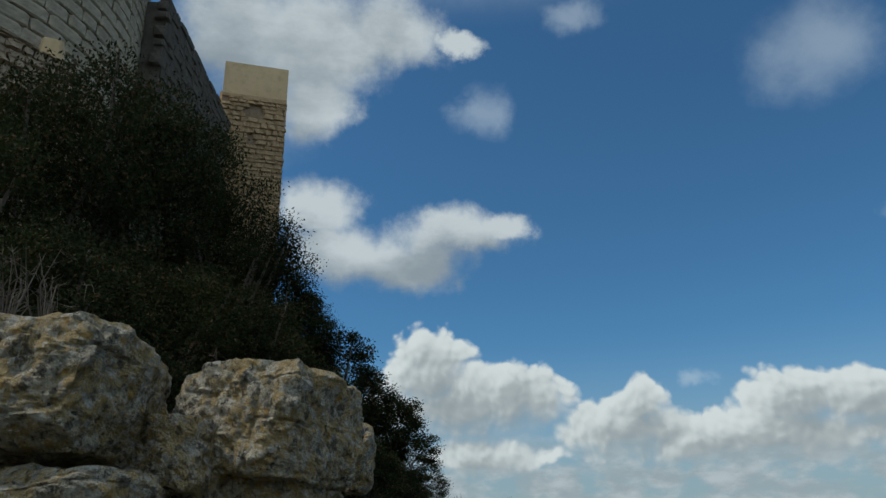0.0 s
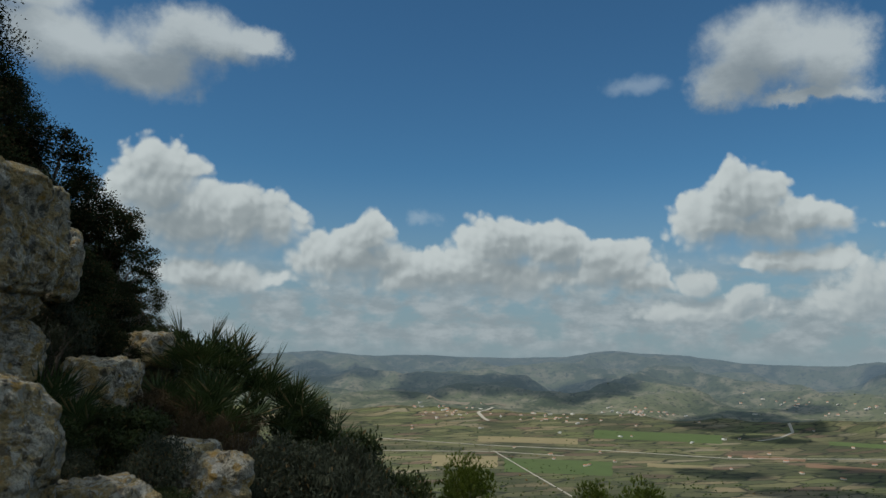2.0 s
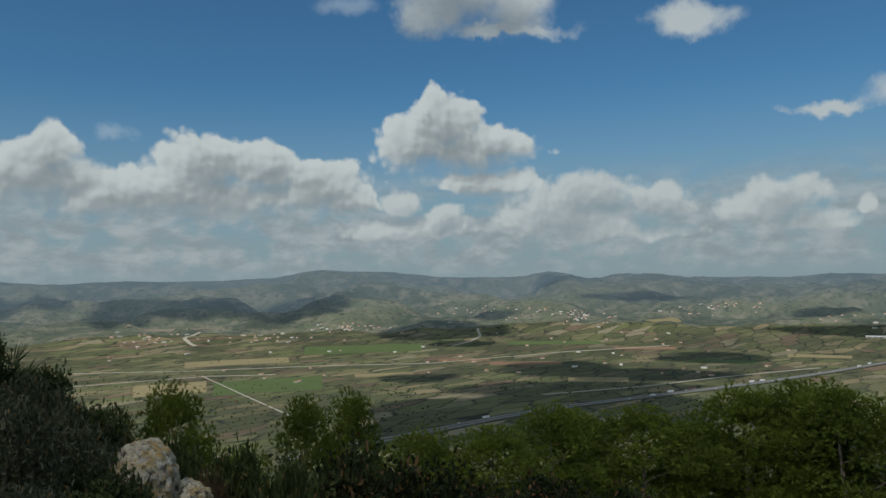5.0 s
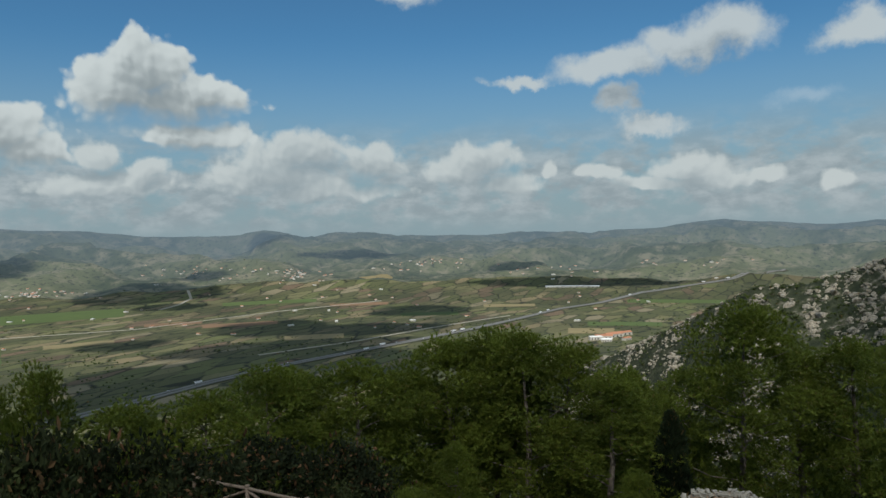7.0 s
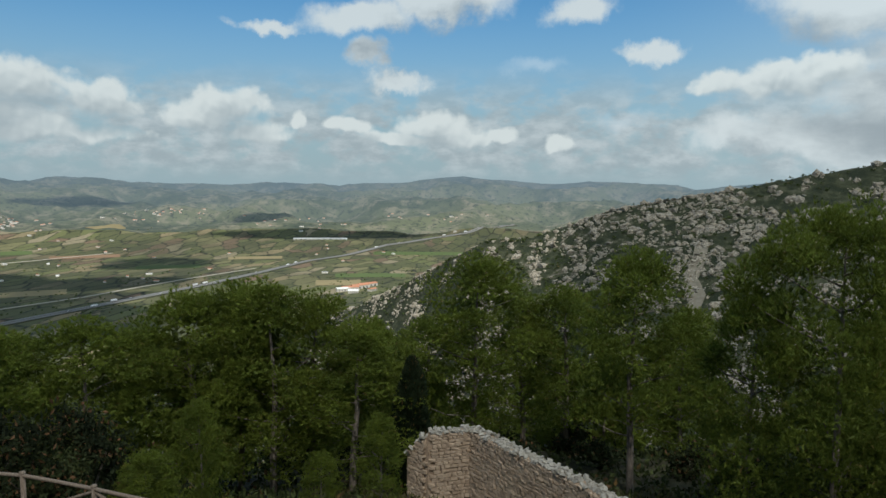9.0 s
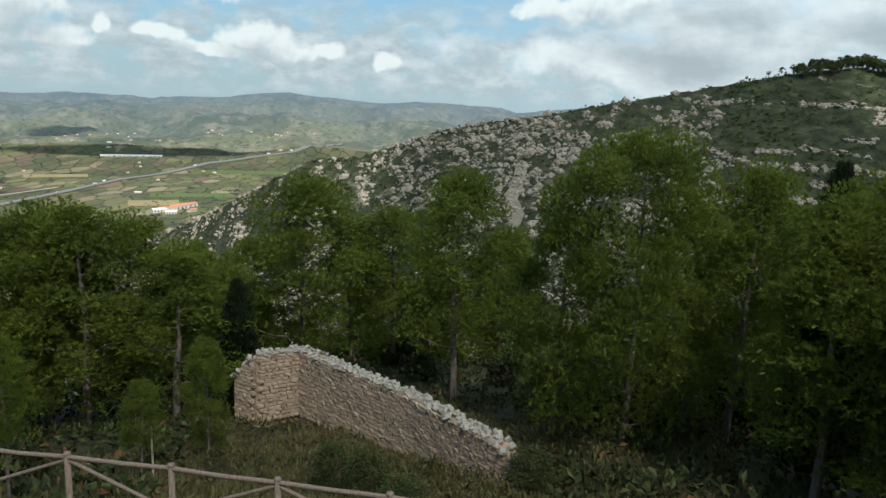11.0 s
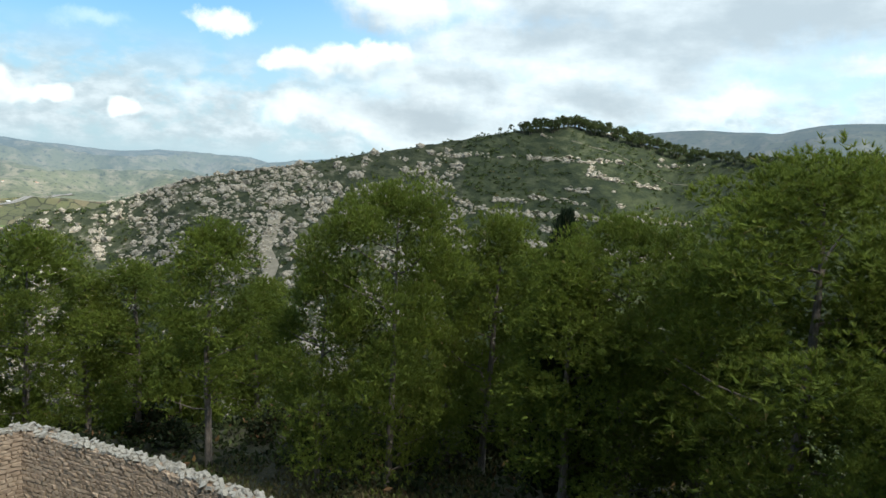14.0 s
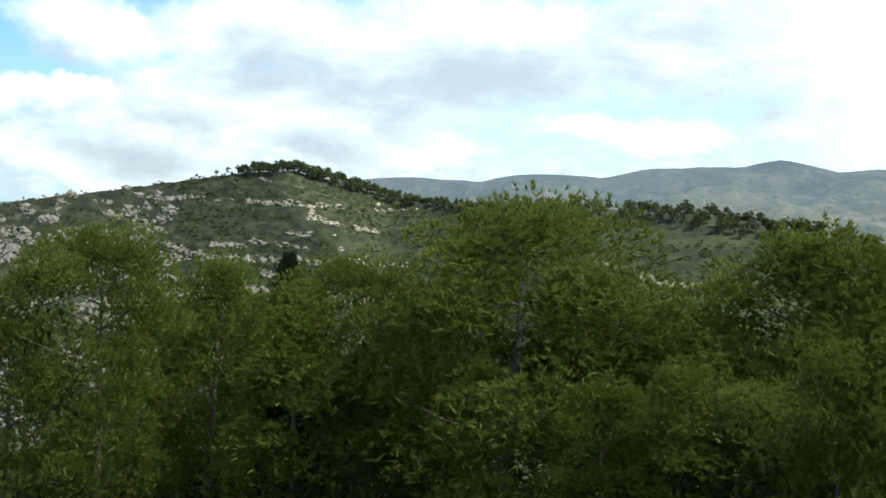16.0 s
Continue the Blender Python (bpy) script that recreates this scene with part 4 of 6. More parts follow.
# ---- shrubs ----
def make_bush(name, seed, mat, tall, wide, count, leaf=(0.085, 0.045), label="", clumps=26, twigs=7, base=0.05, group="shrubs on the slope", up=0.4, puff=1.0):
    """A many-stemmed shrub: stems, and leaves in clumps with gaps. Its foot is at the origin."""
    gen = np.random.default_rng(seed)
    root = tagged(new(name), label, "shrub", group)
    cents = in_ball(clumps, gen, 0.55) * (wide * 0.78, wide * 0.78, tall * 0.44)
    cents[:, 2] = np.clip(cents[:, 2] + tall * 0.5, tall * base, None)
    size = gen.uniform(0.16, 0.34, clumps) * (wide + tall * 0.35) * puff
    for i in range(twigs):
        end = cents[i] * (1, 1, 1.05)
        mid = end * (0.35, 0.35, 0.5) + gen.normal(0, 0.05, 3)
        w = 0.010 * tall + 0.008
        hang("stem", mesh_np("stem", *tube([(0, 0, -0.2), mid, end], [w * 1.6, w, w * 0.3], 5), True, (BARK,)), root)
    per = count // clumps
    pts = np.concatenate([c + in_ball(per, gen, 0.25) * gen.uniform(0.45, 1.0, (per, 1)) * s * (1, 1, 0.8) for c, s in zip(cents, size)])
    pts[:, 2] = np.maximum(pts[:, 2], 0.0)
    hang("foliage", mesh_np("foliage", *leaves(pts, *leaf, gen, up), False, (mat,)), root)
    return root


def put_bush(ob, az, r, top, s=1.0, tall=1.0, used=None, turn=0.0):
    """Sets a bush so that its top shows at that elevation; s scales its width."""
    foot = on_land(az, r)
    h = (r * math.tan(radians(top)) - foot.z) / tall if top is not None else s
    m = pose(*foot, 0, 0, turn)
    ob = copy_thing(ob, m) if used else ob
    s = min(s, max(h, 0.2) * 1.3)
    ob.matrix_basis = m @ Matrix.Diagonal((s, s, max(h, 0.2), 1))
    return ob


OAKS = [make_bush("evergreen_bush", 101 + i, OAK_LEAVES, 4.0, 1.3, 30000, (0.056, 0.027), "dense dark evergreen bush on the castle slope", 130, 14, puff=0.62) for i in range(3)]
SMALL_OAKS = [make_bush("evergreen_bush", 111 + i, OAK_LEAVES, 1.6, 0.9, 10000, (0.05, 0.025), "low dark evergreen bush above the rocks", 48, 7, puff=0.72) for i in range(2)]
for k, (i, az, r, top, s) in enumerate(((0, -37, 7.6, 28, 1.0), (1, -31.5, 8.6, 32.6, 1.0), (2, -27.0, 9.0, 34.3, 1.05), (0, -21.8, 9.4, 31.6, 0.9), (1, -17.2, 9.2, 27.6, 0.8), (2, -14.2, 9.8, 22.5, 0.75), (0, -11.2, 10.2, 18.0, 0.65), (1, -22, 7.2, 21, 0.8), (2, -15.5, 7.6, 18.5, 0.65), (0, -30, 6.6, 22, 0.8))):
    put_bush(OAKS[i], az, r, top, s, 4.0, used=k > 2, turn=k * 73.0)
for k, (i, az, r, top, s) in enumerate(((0, -8.6, 10.2, 15.5, 0.95), (1, -6.9, 10.3, 12.6, 0.9), (0, -4.6, 10.4, 10.8, 0.85), (1, -3.1, 10.3, 8.2, 0.7), (0, -1.7, 10.0, 5.2, 0.6), (1, -5.5, 7.6, 6.2, 0.6), (0, -3.8, 7.4, 4.4, 0.55), (1, -2.2, 7.6, 3.4, 0.5), (0, -0.5, 8.0, 2.3, 0.45), (1, -7.2, 7.4, 7.8, 0.55), (0, -4.6, 6.7, 2.4, 0.5), (1, -2.9, 6.8, 1.2, 0.45), (0, -6.2, 6.6, 4.0, 0.45), (1, 0.8, 7.8, 1.0, 0.4), (1, -19.0, 6.4, 12.0, 0.8), (0, -8.9, 8.6, 10.8, 0.8), (1, -6.2, 10.4, 10.3, 0.9), (0, -4.2, 10.4, 7.3, 0.85), (1, -2.6, 10.2, 4.8, 0.7), (0, -5.6, 9.2, 6.0, 0.8), (1, -3.4, 8.8, 3.4, 0.65), (1, -22.5, 6.2, 13.5, 0.6), (0, -25.8, 6.2, 16.0, 0.7), (1, -11.8, 7.6, 14.0, 0.7))):
    put_bush(SMALL_OAKS[i], az, r, top, s, 1.6, used=k > 1, turn=k * 73.0)


GREYS = [make_bush("grey_shrub", 121, GREY_LEAVES, 1.0, 0.6, 6500, (0.055, 0.016), "grey-green aromatic shrub on the rocky slope", 30, 6, up=1.2), make_bush("green_shrub", 122, SHRUB_LEAVES, 1.0, 0.6, 6000, (0.06, 0.03), "low leafy green shrub among the rocks", 28, 6), make_bush("brown_shrub", 123, BROWN_SCRUB, 1.0, 0.6, 5000, (0.06, 0.012), "dry brown twiggy shrub among the rocks", 24, 8, up=1.2)]
SMALL = (
    (0, 8.5, 5.6, -6.2, 0.75), (0, 12.0, 5.4, -7.6, 0.8), (0, 15.0, 5.6, -8.6, 0.7), (1, 17.5, 6.6, -7.8, 0.7), (1, 14.0, 7.4, -5.2, 0.8), (1, 10.5, 7.6, -3.0, 0.7), (0, 5.0, 5.2, -8.5, 0.6),
    (2, -0.6, 6.0, -2.6, 0.45), (2, -4.8, 5.6, -4.4, 0.4), (1, 3.4, 6.8, -0.8, 0.6), (1, -1.0, 7.4, 1.8, 0.6), (1, 0.8, 8.4, 1.6, 0.7), (2, 6.0, 6.2, -4.0, 0.4), (0, -5.2, 4.8, -6.8, 0.4), (1, 1.0, 4.6, -9.5, 0.5),
    (1, 18.5, 5.4, -12.0, 0.6), (0, 7.5, 4.6, -12.0, 0.7), (0, 12.5, 4.6, -13.5, 0.7), (2, 19.5, 7.2, -9.3, 0.4), (1, -16.5, 5.6, 10.5, 0.45), (0, -34.5, 5.4, 18.5, 0.5), (2, -14.8, 5.5, 8.4, 0.25), (2, -20.0, 5.0, 6.8, 0.25), (1, -8.0, 6.6, 5.0, 0.4), (0, -7.0, 6.2, 3.2, 0.5), (2, 25.5, 9.0, -13.0, 0.7), (1, 27, 10, -11.0, 0.9), (1, 31, 12, -12.5, 1.1), (1, 23, 9.5, -10.5, 0.8), (0, 0.2, 4.9, -6.0, 0.45), (1, -1.6, 5.2, -3.6, 0.5), (2, 3.6, 5.6, -4.2, 0.4), (1, -6.4, 5.0, -4.6, 0.4), (0, 9.0, 4.2, -13.0, 0.6), (0, 4.0, 4.0, -14.0, 0.5), (1, 16.0, 4.6, -14.0, 0.6), (1, 20.0, 5.6, -13.5, 0.5), (2, 1.8, 6.0, -3.2, 0.35), (0, 13.5, 6.4, -6.4, 0.7),
)
for k, (i, az, r, top, s) in enumerate(SMALL):
    put_bush(GREYS[i], az, r, top, s, used=(k not in (0, 3, 7)), turn=k * 51.0)


def make_palm(seed, fans=26, long=0.42):
    """A dwarf fan palm: stiff stalks, each with a fan of pointed blades."""
    gen = np.random.default_rng(seed)
    root = tagged(new("dwarf_palm"), "bushy dwarf fan palm with stiff pointed leaves", "palm", "dwarf palms on the slope")
    for i in range(fans):
        a, lift = i * 2.4, gen.uniform(0.35, 1.45)
        d = np.array([math.cos(a) * math.cos(lift), math.sin(a) * math.cos(lift), math.sin(lift)])
        hub = d * gen.uniform(0.3, 0.62)
        side = np.cross(d, (0, 0, 1.0))
        side /= np.linalg.norm(side) + 1e-9
        nrm = np.cross(side, d)
        vs, fs = tube([(0, 0, -0.1), hub * 0.6 + (0, 0, 0.02), hub], [0.010, 0.007, 0.006], 4)
        hang("stalk", mesh_np("stalk", vs, fs, True, (PALM_LEAVES,)), root)
        V, F = [], []
        for j in range(15):
            t = (j - 7) / 7 * 1.25
            w = d * math.cos(t) + side * math.sin(t) + nrm * gen.normal(0, 0.10)
            ln = long * (0.75 + 0.25 * math.cos(t)) * gen.uniform(0.85, 1.1)
            across = np.cross(w, nrm)
            across /= np.linalg.norm(across)
            k = len(V)
            V += [hub, hub + w * ln * 0.45 + across * 0.014 + nrm * 0.006, hub + w * ln, hub + w * ln * 0.45 - across * 0.014 + nrm * 0.006]
            F += [(k, k + 1, k + 2), (k, k + 2, k + 3)]
        hang("fan_leaf", mesh_np("fan_leaf", V, F, False, (PALM_LEAVES,)), root)
    return root


PALM = [make_palm(5), make_palm(6, 20)]
for k, (i, az, r, top, s) in enumerate(((0, 2.6, 7.0, 2.4, 0.75), (1, 5.0, 7.2, 1.4, 0.75), (0, 7.0, 7.2, 0.2, 0.7), (1, -7.0, 5.4, -1.2, 0.6), (0, -5.6, 5.2, -3.0, 0.5), (1, 9.4, 7.0, -1.8, 0.65), (0, 12.0, 7.6, -4.0, 0.65), (1, 4.0, 6.2, -1.5, 0.7), (0, 0.5, 6.4, -2.0, 0.6))):
    foot = on_land(az, r)
    z = r * math.tan(radians(top)) - 0.85 * s
    m = pose(foot.x, foot.y, min(z, foot.z + 0.5), 0, 0, k * 80.0)
    ob = PALM[i] if k < 2 else copy_thing(PALM[i], m)
    ob.matrix_basis = m @ Matrix.Diagonal((s, s, s, 1))


def grass_stuff(name, mat, spots, label, long=0.28, per=14, width=0.012, spread=0.5):
    az, r = np.array(spots).T
    pts = np.stack([r * np.sin(np.radians(az)), r * np.cos(np.radians(az)), land(az, r)], -1)
    gen = np.random.default_rng(len(spots))
    pts = np.repeat(pts, 3, 0) + gen.normal(0, 0.06, (len(pts) * 3, 3)) * (1, 1, 0.1)
    ways = np.tile((0.0, 0.0, 1.0), (len(pts), 1))
    tagged(new(name, mesh_np(name, *blades(pts, ways, long, width, per // 3 + 1, spread, gen), False, (mat,))), label, "grass", kind="stuff")


gen = np.random.default_rng(31)
grass_stuff("grass", DRY_GRASS, [(gen.uniform(-24, 24), gen.uniform(3.6, 8.0)) for _ in range(900)], "dry grass tufts between the rocks", 0.22, 15, 0.006)
grass_stuff("meadow_grass", DRY_GRASS, [(gen.uniform(36, 112), gen.uniform(10.0, 30.0)) for _ in range(5200)], "dry straw-coloured grass round the fence and wall", 0.42, 15, 0.016)
grass_stuff("green_grass", SHRUB_LEAVES, [(gen.uniform(40, 112), gen.uniform(10.0, 26.0)) for _ in range(2600)], "green weeds in the dry grass", 0.35, 12, 0.035, 0.7)


# ---- castle ----
def make_masonry(name, light, dark, grain=9.0):
    m, n, b = material(name)
    tc = n.add("ShaderNodeTexCoord").outputs["Object"]
    own = n.add("ShaderNodeObjectInfo").outputs["Random"]
    isle = n.add("ShaderNodeNewGeometry").outputs["Random Per Island"]
    f, g = n.noise(tc, grain * 0.25, 5, 0.6), n.noise(tc, grain, 5, 0.65)
    c = n.mix(n.step(f, 0.3, 0.7), (*light, 1), (*dark, 1))
    c = n.mix(n.step(g, 0.5, 0.75, 0.0, 0.6), c, (*[v * 0.5 for v in dark], 1))
    c = n.mix(n.math("MULTIPLY", n.math("ADD", own, isle), 0.22), c, (*[min(1.0, v * 1.35) for v in light], 1))
    n.put(b.inputs["Base Color"], c)
    n.put(b.inputs["Roughness"], 0.92)
    bump(n, b, n.math("ADD", f, g), 0.7, 0.03)
    return m


TOWER_STONE = make_masonry("grey_castle_stone", (0.46, 0.40, 0.31), (0.28, 0.24, 0.185))
# castle stone darkened in the colour for the curtain wall's shaded side
SHADED_STONE = make_masonry("shaded_castle_stone", (0.15, 0.13, 0.11), (0.07, 0.062, 0.055))
TAN_STONE = make_masonry("tan_castle_stone", (0.52, 0.37, 0.22), (0.30, 0.21, 0.125))
PLASTER = make_masonry("tan_lime_plaster", (0.66, 0.49, 0.30), (0.52, 0.38, 0.22), 3.0)
RUBBLE = make_masonry("rubble_wall_stone", (0.42, 0.33, 0.24), (0.25, 0.185, 0.13))
COPING = make_masonry("pale_coping_stone", (0.38, 0.36, 0.31), (0.20, 0.19, 0.16), 14.0)
MORTAR = make_masonry("earth_mortar", (0.36, 0.27, 0.19), (0.24, 0.175, 0.12), 16.0)


def stone_mesh(name, seed, mat, rough=0.12, flat=False):
    """A unit block with worn corners; scaled to each stone."""
    gen = np.random.default_rng(seed)
    bm = bmesh.new()
    bmesh.ops.create_cube(bm, size=1.0)
    bmesh.ops.bevel(bm, geom=bm.edges[:], offset=0.13, segments=1, affect="EDGES")
    for v in bm.verts:
        v.co += Vector([float(x) for x in gen.normal(0, rough * 0.35, 3)])
    m = bpy.data.meshes.new(name)
    bm.to_mesh(m)
    bm.free()
    m.materials.append(mat)
    return m


def round_tower():
    at = polar(-42.0, 24.0, 4.0)
    root = thing("round_tower", "round grey ashlar castle tower above the bushes", "tower", at)
    rad, tall, course = 6.5, 17.0, 0.42
    bm = bmesh.new()
    bmesh.ops.create_cone(bm, cap_ends=True, segments=64, radius1=rad - 0.05, radius2=rad - 0.05, depth=tall, matrix=Matrix.Translation((0, 0, tall / 2)))
    part("core", bm, MORTAR, root, "", True)
    blocks = [stone_mesh("ashlar_block", 200 + i, TOWER_STONE, 0.05) for i in range(4)]
    face = math.degrees(math.atan2(-at.y, -at.x))
    gen = np.random.default_rng(77)
    count = 0
    for row in range(18, 33):
        a = face - 4 + gen.uniform(0, 3)
        while a < face + 92 and count < 300:
            w = gen.uniform(0.55, 1.15)
            step = math.degrees(w / rad)
            mid = radians(a + step / 2)
            ob = hang("ashlar_block", blocks[count % 4], root)
            ob.matrix_basis = Matrix.Translation((math.cos(mid) * (rad - 0.12), math.sin(mid) * (rad - 0.12), (row + 0.5) * course)) @ Matrix.Rotation(mid, 4, "Z") @ Matrix.Diagonal((0.40 + gen.uniform(-0.03, 0.03), w - 0.015, course - 0.015, 1))
            a += step
            count += 1


def block_wall(root, start, end, z0, z1, course, mat, seed, depth=0.35, limit=300, length=(0.3, 0.7), name="stone", rough=0.14):
    """Courses of stones as parts along a straight face from start to end."""
    gen = np.random.default_rng(seed)
    meshes = [stone_mesh(name, seed * 10 + i, mat, rough) for i in range(5)]
    s, e = Vector(start), Vector(end)
    along = (e - s).normalized()
    turn = Matrix.Rotation(math.atan2(along.y, along.x), 4, "Z")
    z, k = z0, 0
    while z < z1 - 0.02 and k < limit:
        h = min(course * gen.uniform(0.75, 1.25), z1 - z)
        t = -gen.uniform(0, 0.2)
        while t < (e - s).length and k < limit:
            w = gen.uniform(*length)
            p = s + along * (t + w / 2)
            ob = hang(name, meshes[k % 5], root)
            ob.matrix_basis = Matrix.Translation((p.x, p.y, z + h / 2)) @ turn @ Matrix.Diagonal((w - 0.02, depth + gen.uniform(-0.05, 0.08), h - 0.02, 1))
            t += w
            k += 1
        z += h


def slab(root, name, a, b, z0, z1, thick, mat, label=""):
    """An upright slab of masonry between two plan points."""
    a, b = Vector((a[0], a[1], 0)), Vector((b[0], b[1], 0))
    bm = bmesh.new()
    d = (b - a).normalized()
    bmesh.ops.create_cube(bm, size=1.0, matrix=Matrix.Translation((a + b) / 2 + Vector((0, 0, (z0 + z1) / 2))) @ Matrix.Rotation(math.atan2(d.y, d.x), 4, "Z") @ Matrix.Diagonal(((b - a).length, thick, z1 - z0, 1)))
    return part(name, bm, mat, root, label)


def castle():
    round_tower()
    wall = thing("curtain_wall", "castle wall with shade in its dark stone colour, running back from the tower", "wall", kind="structure")
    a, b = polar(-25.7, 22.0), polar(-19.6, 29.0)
    slab(wall, "core", a, b, 4.0, 17.0, 0.9, SHADED_STONE)
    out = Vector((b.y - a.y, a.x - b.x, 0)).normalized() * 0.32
    block_wall(wall, (a + out)[:], (b + out)[:], 12.0, 17.15, 0.36, SHADED_STONE, 12, 0.4, 300, (0.4, 0.9))
    tur = thing("square_turret", "square tan turret with plastered top and rough stone below", "tower")
    l, r = polar(-19.3, 30.0), polar(-13.8, 30.0)
    back = polar(-16.5, 2.8)
    inward = Vector((l.y - r.y, r.x - l.x, 0)).normalized() * 0.2
    slab(tur, "core", l + back * 0.5 - (r - l) * 0.0, r + back * 0.5, 4.0, 18.9, 2.84, MORTAR)
    slab(tur, "plastered_top", l + back * 0.5, r + back * 0.5, 19.05, 20.75, 2.92, PLASTER, "smooth tan plastered band")
    slab(tur, "string_course", l + back * 0.5, r + back * 0.5, 18.9, 19.05, 2.98, TAN_STONE)
    u = (r - l).normalized()
    # the rough face leaves three openings
    gen = np.random.default_rng(3)
    meshes = [stone_mesh("stone", 500 + i, TAN_STONE, 0.2) for i in range(5)]
    turn = Matrix.Rotation(math.atan2(u.y, u.x), 4, "Z")
    z = 12.0
    while z < 18.9:
        h, t = min(gen.uniform(0.16, 0.30), 18.9 - z), 0.0
        while t < 2.86:
            w = min(gen.uniform(0.22, 0.5), 2.9 - t)
            c, m = t + w / 2, z + h / 2
            hole = (1.15 < c < 1.75 and 18.0 < m < 18.6) or (1.25 < c < 1.65 and 16.5 < m < 16.95) or (0.15 < c < 0.4 and 18.55 < m < 18.85)
            if not hole and w > 0.05:
                ob = hang("stone", meshes[int(gen.integers(5))], tur)
                p = l + u * c + Vector((0, 0, m))
                ob.matrix_basis = Matrix.Translation(p) @ turn @ Matrix.Diagonal((w - 0.015, 0.34 + gen.uniform(-0.05, 0.05), h - 0.015, 1))
            t += w
        z += h
    slab(tur, "jamb", l + u * -0.12 + back * 0.3, l + u * 0.06 + back * 0.3, 12.0, 19.4, 0.8, PLASTER, "tan corner strip")
    ruin = thing("ruined_wall", "low broken rubble wall in front of the tower", "wall")
    a, b = polar(-38.0, 17.6), polar(-31.6, 18.2)
    slab(ruin, "core", a, b, 6.0, 10.9, 0.8, MORTAR)
    out = Vector((b.y - a.y, a.x - b.x, 0)).normalized() * 0.3
    block_wall(ruin, (a + out)[:], (b + out)[:], 8.6, 11.15, 0.24, RUBBLE, 14, 0.35, 120, (0.2, 0.5))
    blk = hang("corner_block", stone_mesh("corner_block", 91, PLASTER, 0.05), ruin, "squared tan corner block")
    blk.matrix_basis = pose(*polar(-32.6, 18.0, 11.4), 0, 0, 20) @ Matrix.Diagonal((0.5, 0.5, 0.8, 1))


castle()


# ---- ruined wall on the terrace ----
def terrace_wall():
    root = thing("ruined_rubble_wall", "ruined tan rubble wall with pale loose coping stones", "wall")
    path = [polar(82.0, 33.4), polar(83.4, 32.6), polar(86.9, 33.3), polar(96.3, 27.6), polar(103.8, 23.9), polar(105.2, 23.5)]
    tops = [-12.9, -11.75, -11.75, -11.75, -11.75, -12.3]
    thick, floor_z = 0.55, -16.5
    gen = np.random.default_rng(9)
    # the mortar core follows the line
    vs, fs = [], []
    for i, (p, z) in enumerate(zip(path, tops)):
        t = (path[min(i + 1, 5)] - path[max(i - 1, 0)]).normalized()
        o = Vector((-t.y, t.x, 0)) * thick / 2
        vs += [p + o + Vector((0, 0, floor_z)), p + o + Vector((0, 0, z)), p - o + Vector((0, 0, z)), p - o + Vector((0, 0, floor_z))]
    for i in range(5):
        for j in range(4):
            a, b = i * 4 + j, i * 4 + (j + 1) % 4
            fs.append((a, a + 4, b + 4, b))
    fs += [(0, 1, 2, 3), (20, 23, 22, 21)]
    hang("core", mesh_np("core", [tuple(v) for v in vs], fs, False, (MORTAR,)), root, "earthy mortar core")
    meshes = [stone_mesh("stone", 700 + i, RUBBLE, 0.24) for i in range(6)]
    caps = [stone_mesh("coping_stone", 720 + i, COPING, 0.3) for i in range(6)]
    lens = [(path[i + 1] - path[i]).length for i in range(5)]
    total, made = sum(lens), 0
    loose = []

    def spot(s):
        for i, ln in enumerate(lens):
            if s <= ln or i == 4:
                d = (path[i + 1] - path[i]).normalized()
                return path[i] + d * s, d, tops[i] + (tops[i + 1] - tops[i]) * min(1, s / ln)
            s -= ln

    z = -14.9
    while z < -11.75:
        h, s = gen.uniform(0.12, 0.22), gen.uniform(0, 0.2)
        while s < total:
            w = gen.uniform(0.16, 0.42)
            p, d, top = spot(s + w / 2)
            if z + h * 0.7 < top:
                side = Vector((d.y, -d.x, 0))
                if side.dot(p) > 0:
                    side = -side
                m = Matrix.Translation(p + side * (thick / 2 - 0.02) + Vector((0, 0, z + h / 2))) @ Matrix.Rotation(math.atan2(d.y, d.x) + gen.normal(0, 0.05), 4, "Z") @ Matrix.Rotation(gen.normal(0, 0.06), 4, "Y") @ Matrix.Diagonal((w - 0.02, 0.17 + gen.uniform(-0.03, 0.05), h - 0.015, 1))
                if p.y < -2.2 and made < 300 and z > -14.2:
                    ob = hang("stone", meshes[made % 6], root)
                    ob.matrix_basis = m
                    made += 1
                else:
                    loose.append((m, int(gen.integers(6))))
            s += w
        z += h
    pieces = []
    for m, k in loose:
        me = meshes[k]
        co = np.array([tuple(m @ v.co) for v in me.vertices])
        tri = [t for poly in me.polygons for t in [(poly.vertices[0], poly.vertices[j], poly.vertices[j + 1]) for j in range(1, len(poly.vertices) - 1)]]
        pieces.append((co, tri))
    tagged(hang("facing_stones", mesh_np("facing_stones", *join(pieces), False, (RUBBLE,)), root), kind="stuff")
    s = 0.0
    while s < total:
        w = gen.uniform(0.16, 0.34)
        p, d, top = spot(s)
        n = Vector((-d.y, d.x, 0))
        for lane in (-0.22, 0.02, 0.24):
            ob = hang("coping_stone", caps[int(gen.integers(6))], root)
            q = p + n * (lane + gen.normal(0, 0.05)) + Vector((0, 0, top + gen.uniform(-0.03, 0.08)))
            ob.matrix_basis = Matrix.Translation(q) @ Euler([float(x) for x in gen.normal(0, 0.35, 3)]).to_matrix().to_4x4() @ Matrix.Diagonal((w * gen.uniform(0.8, 1.3), gen.uniform(0.14, 0.26), gen.uniform(0.09, 0.19), 1))
        s += w * 1.05


terrace_wall()


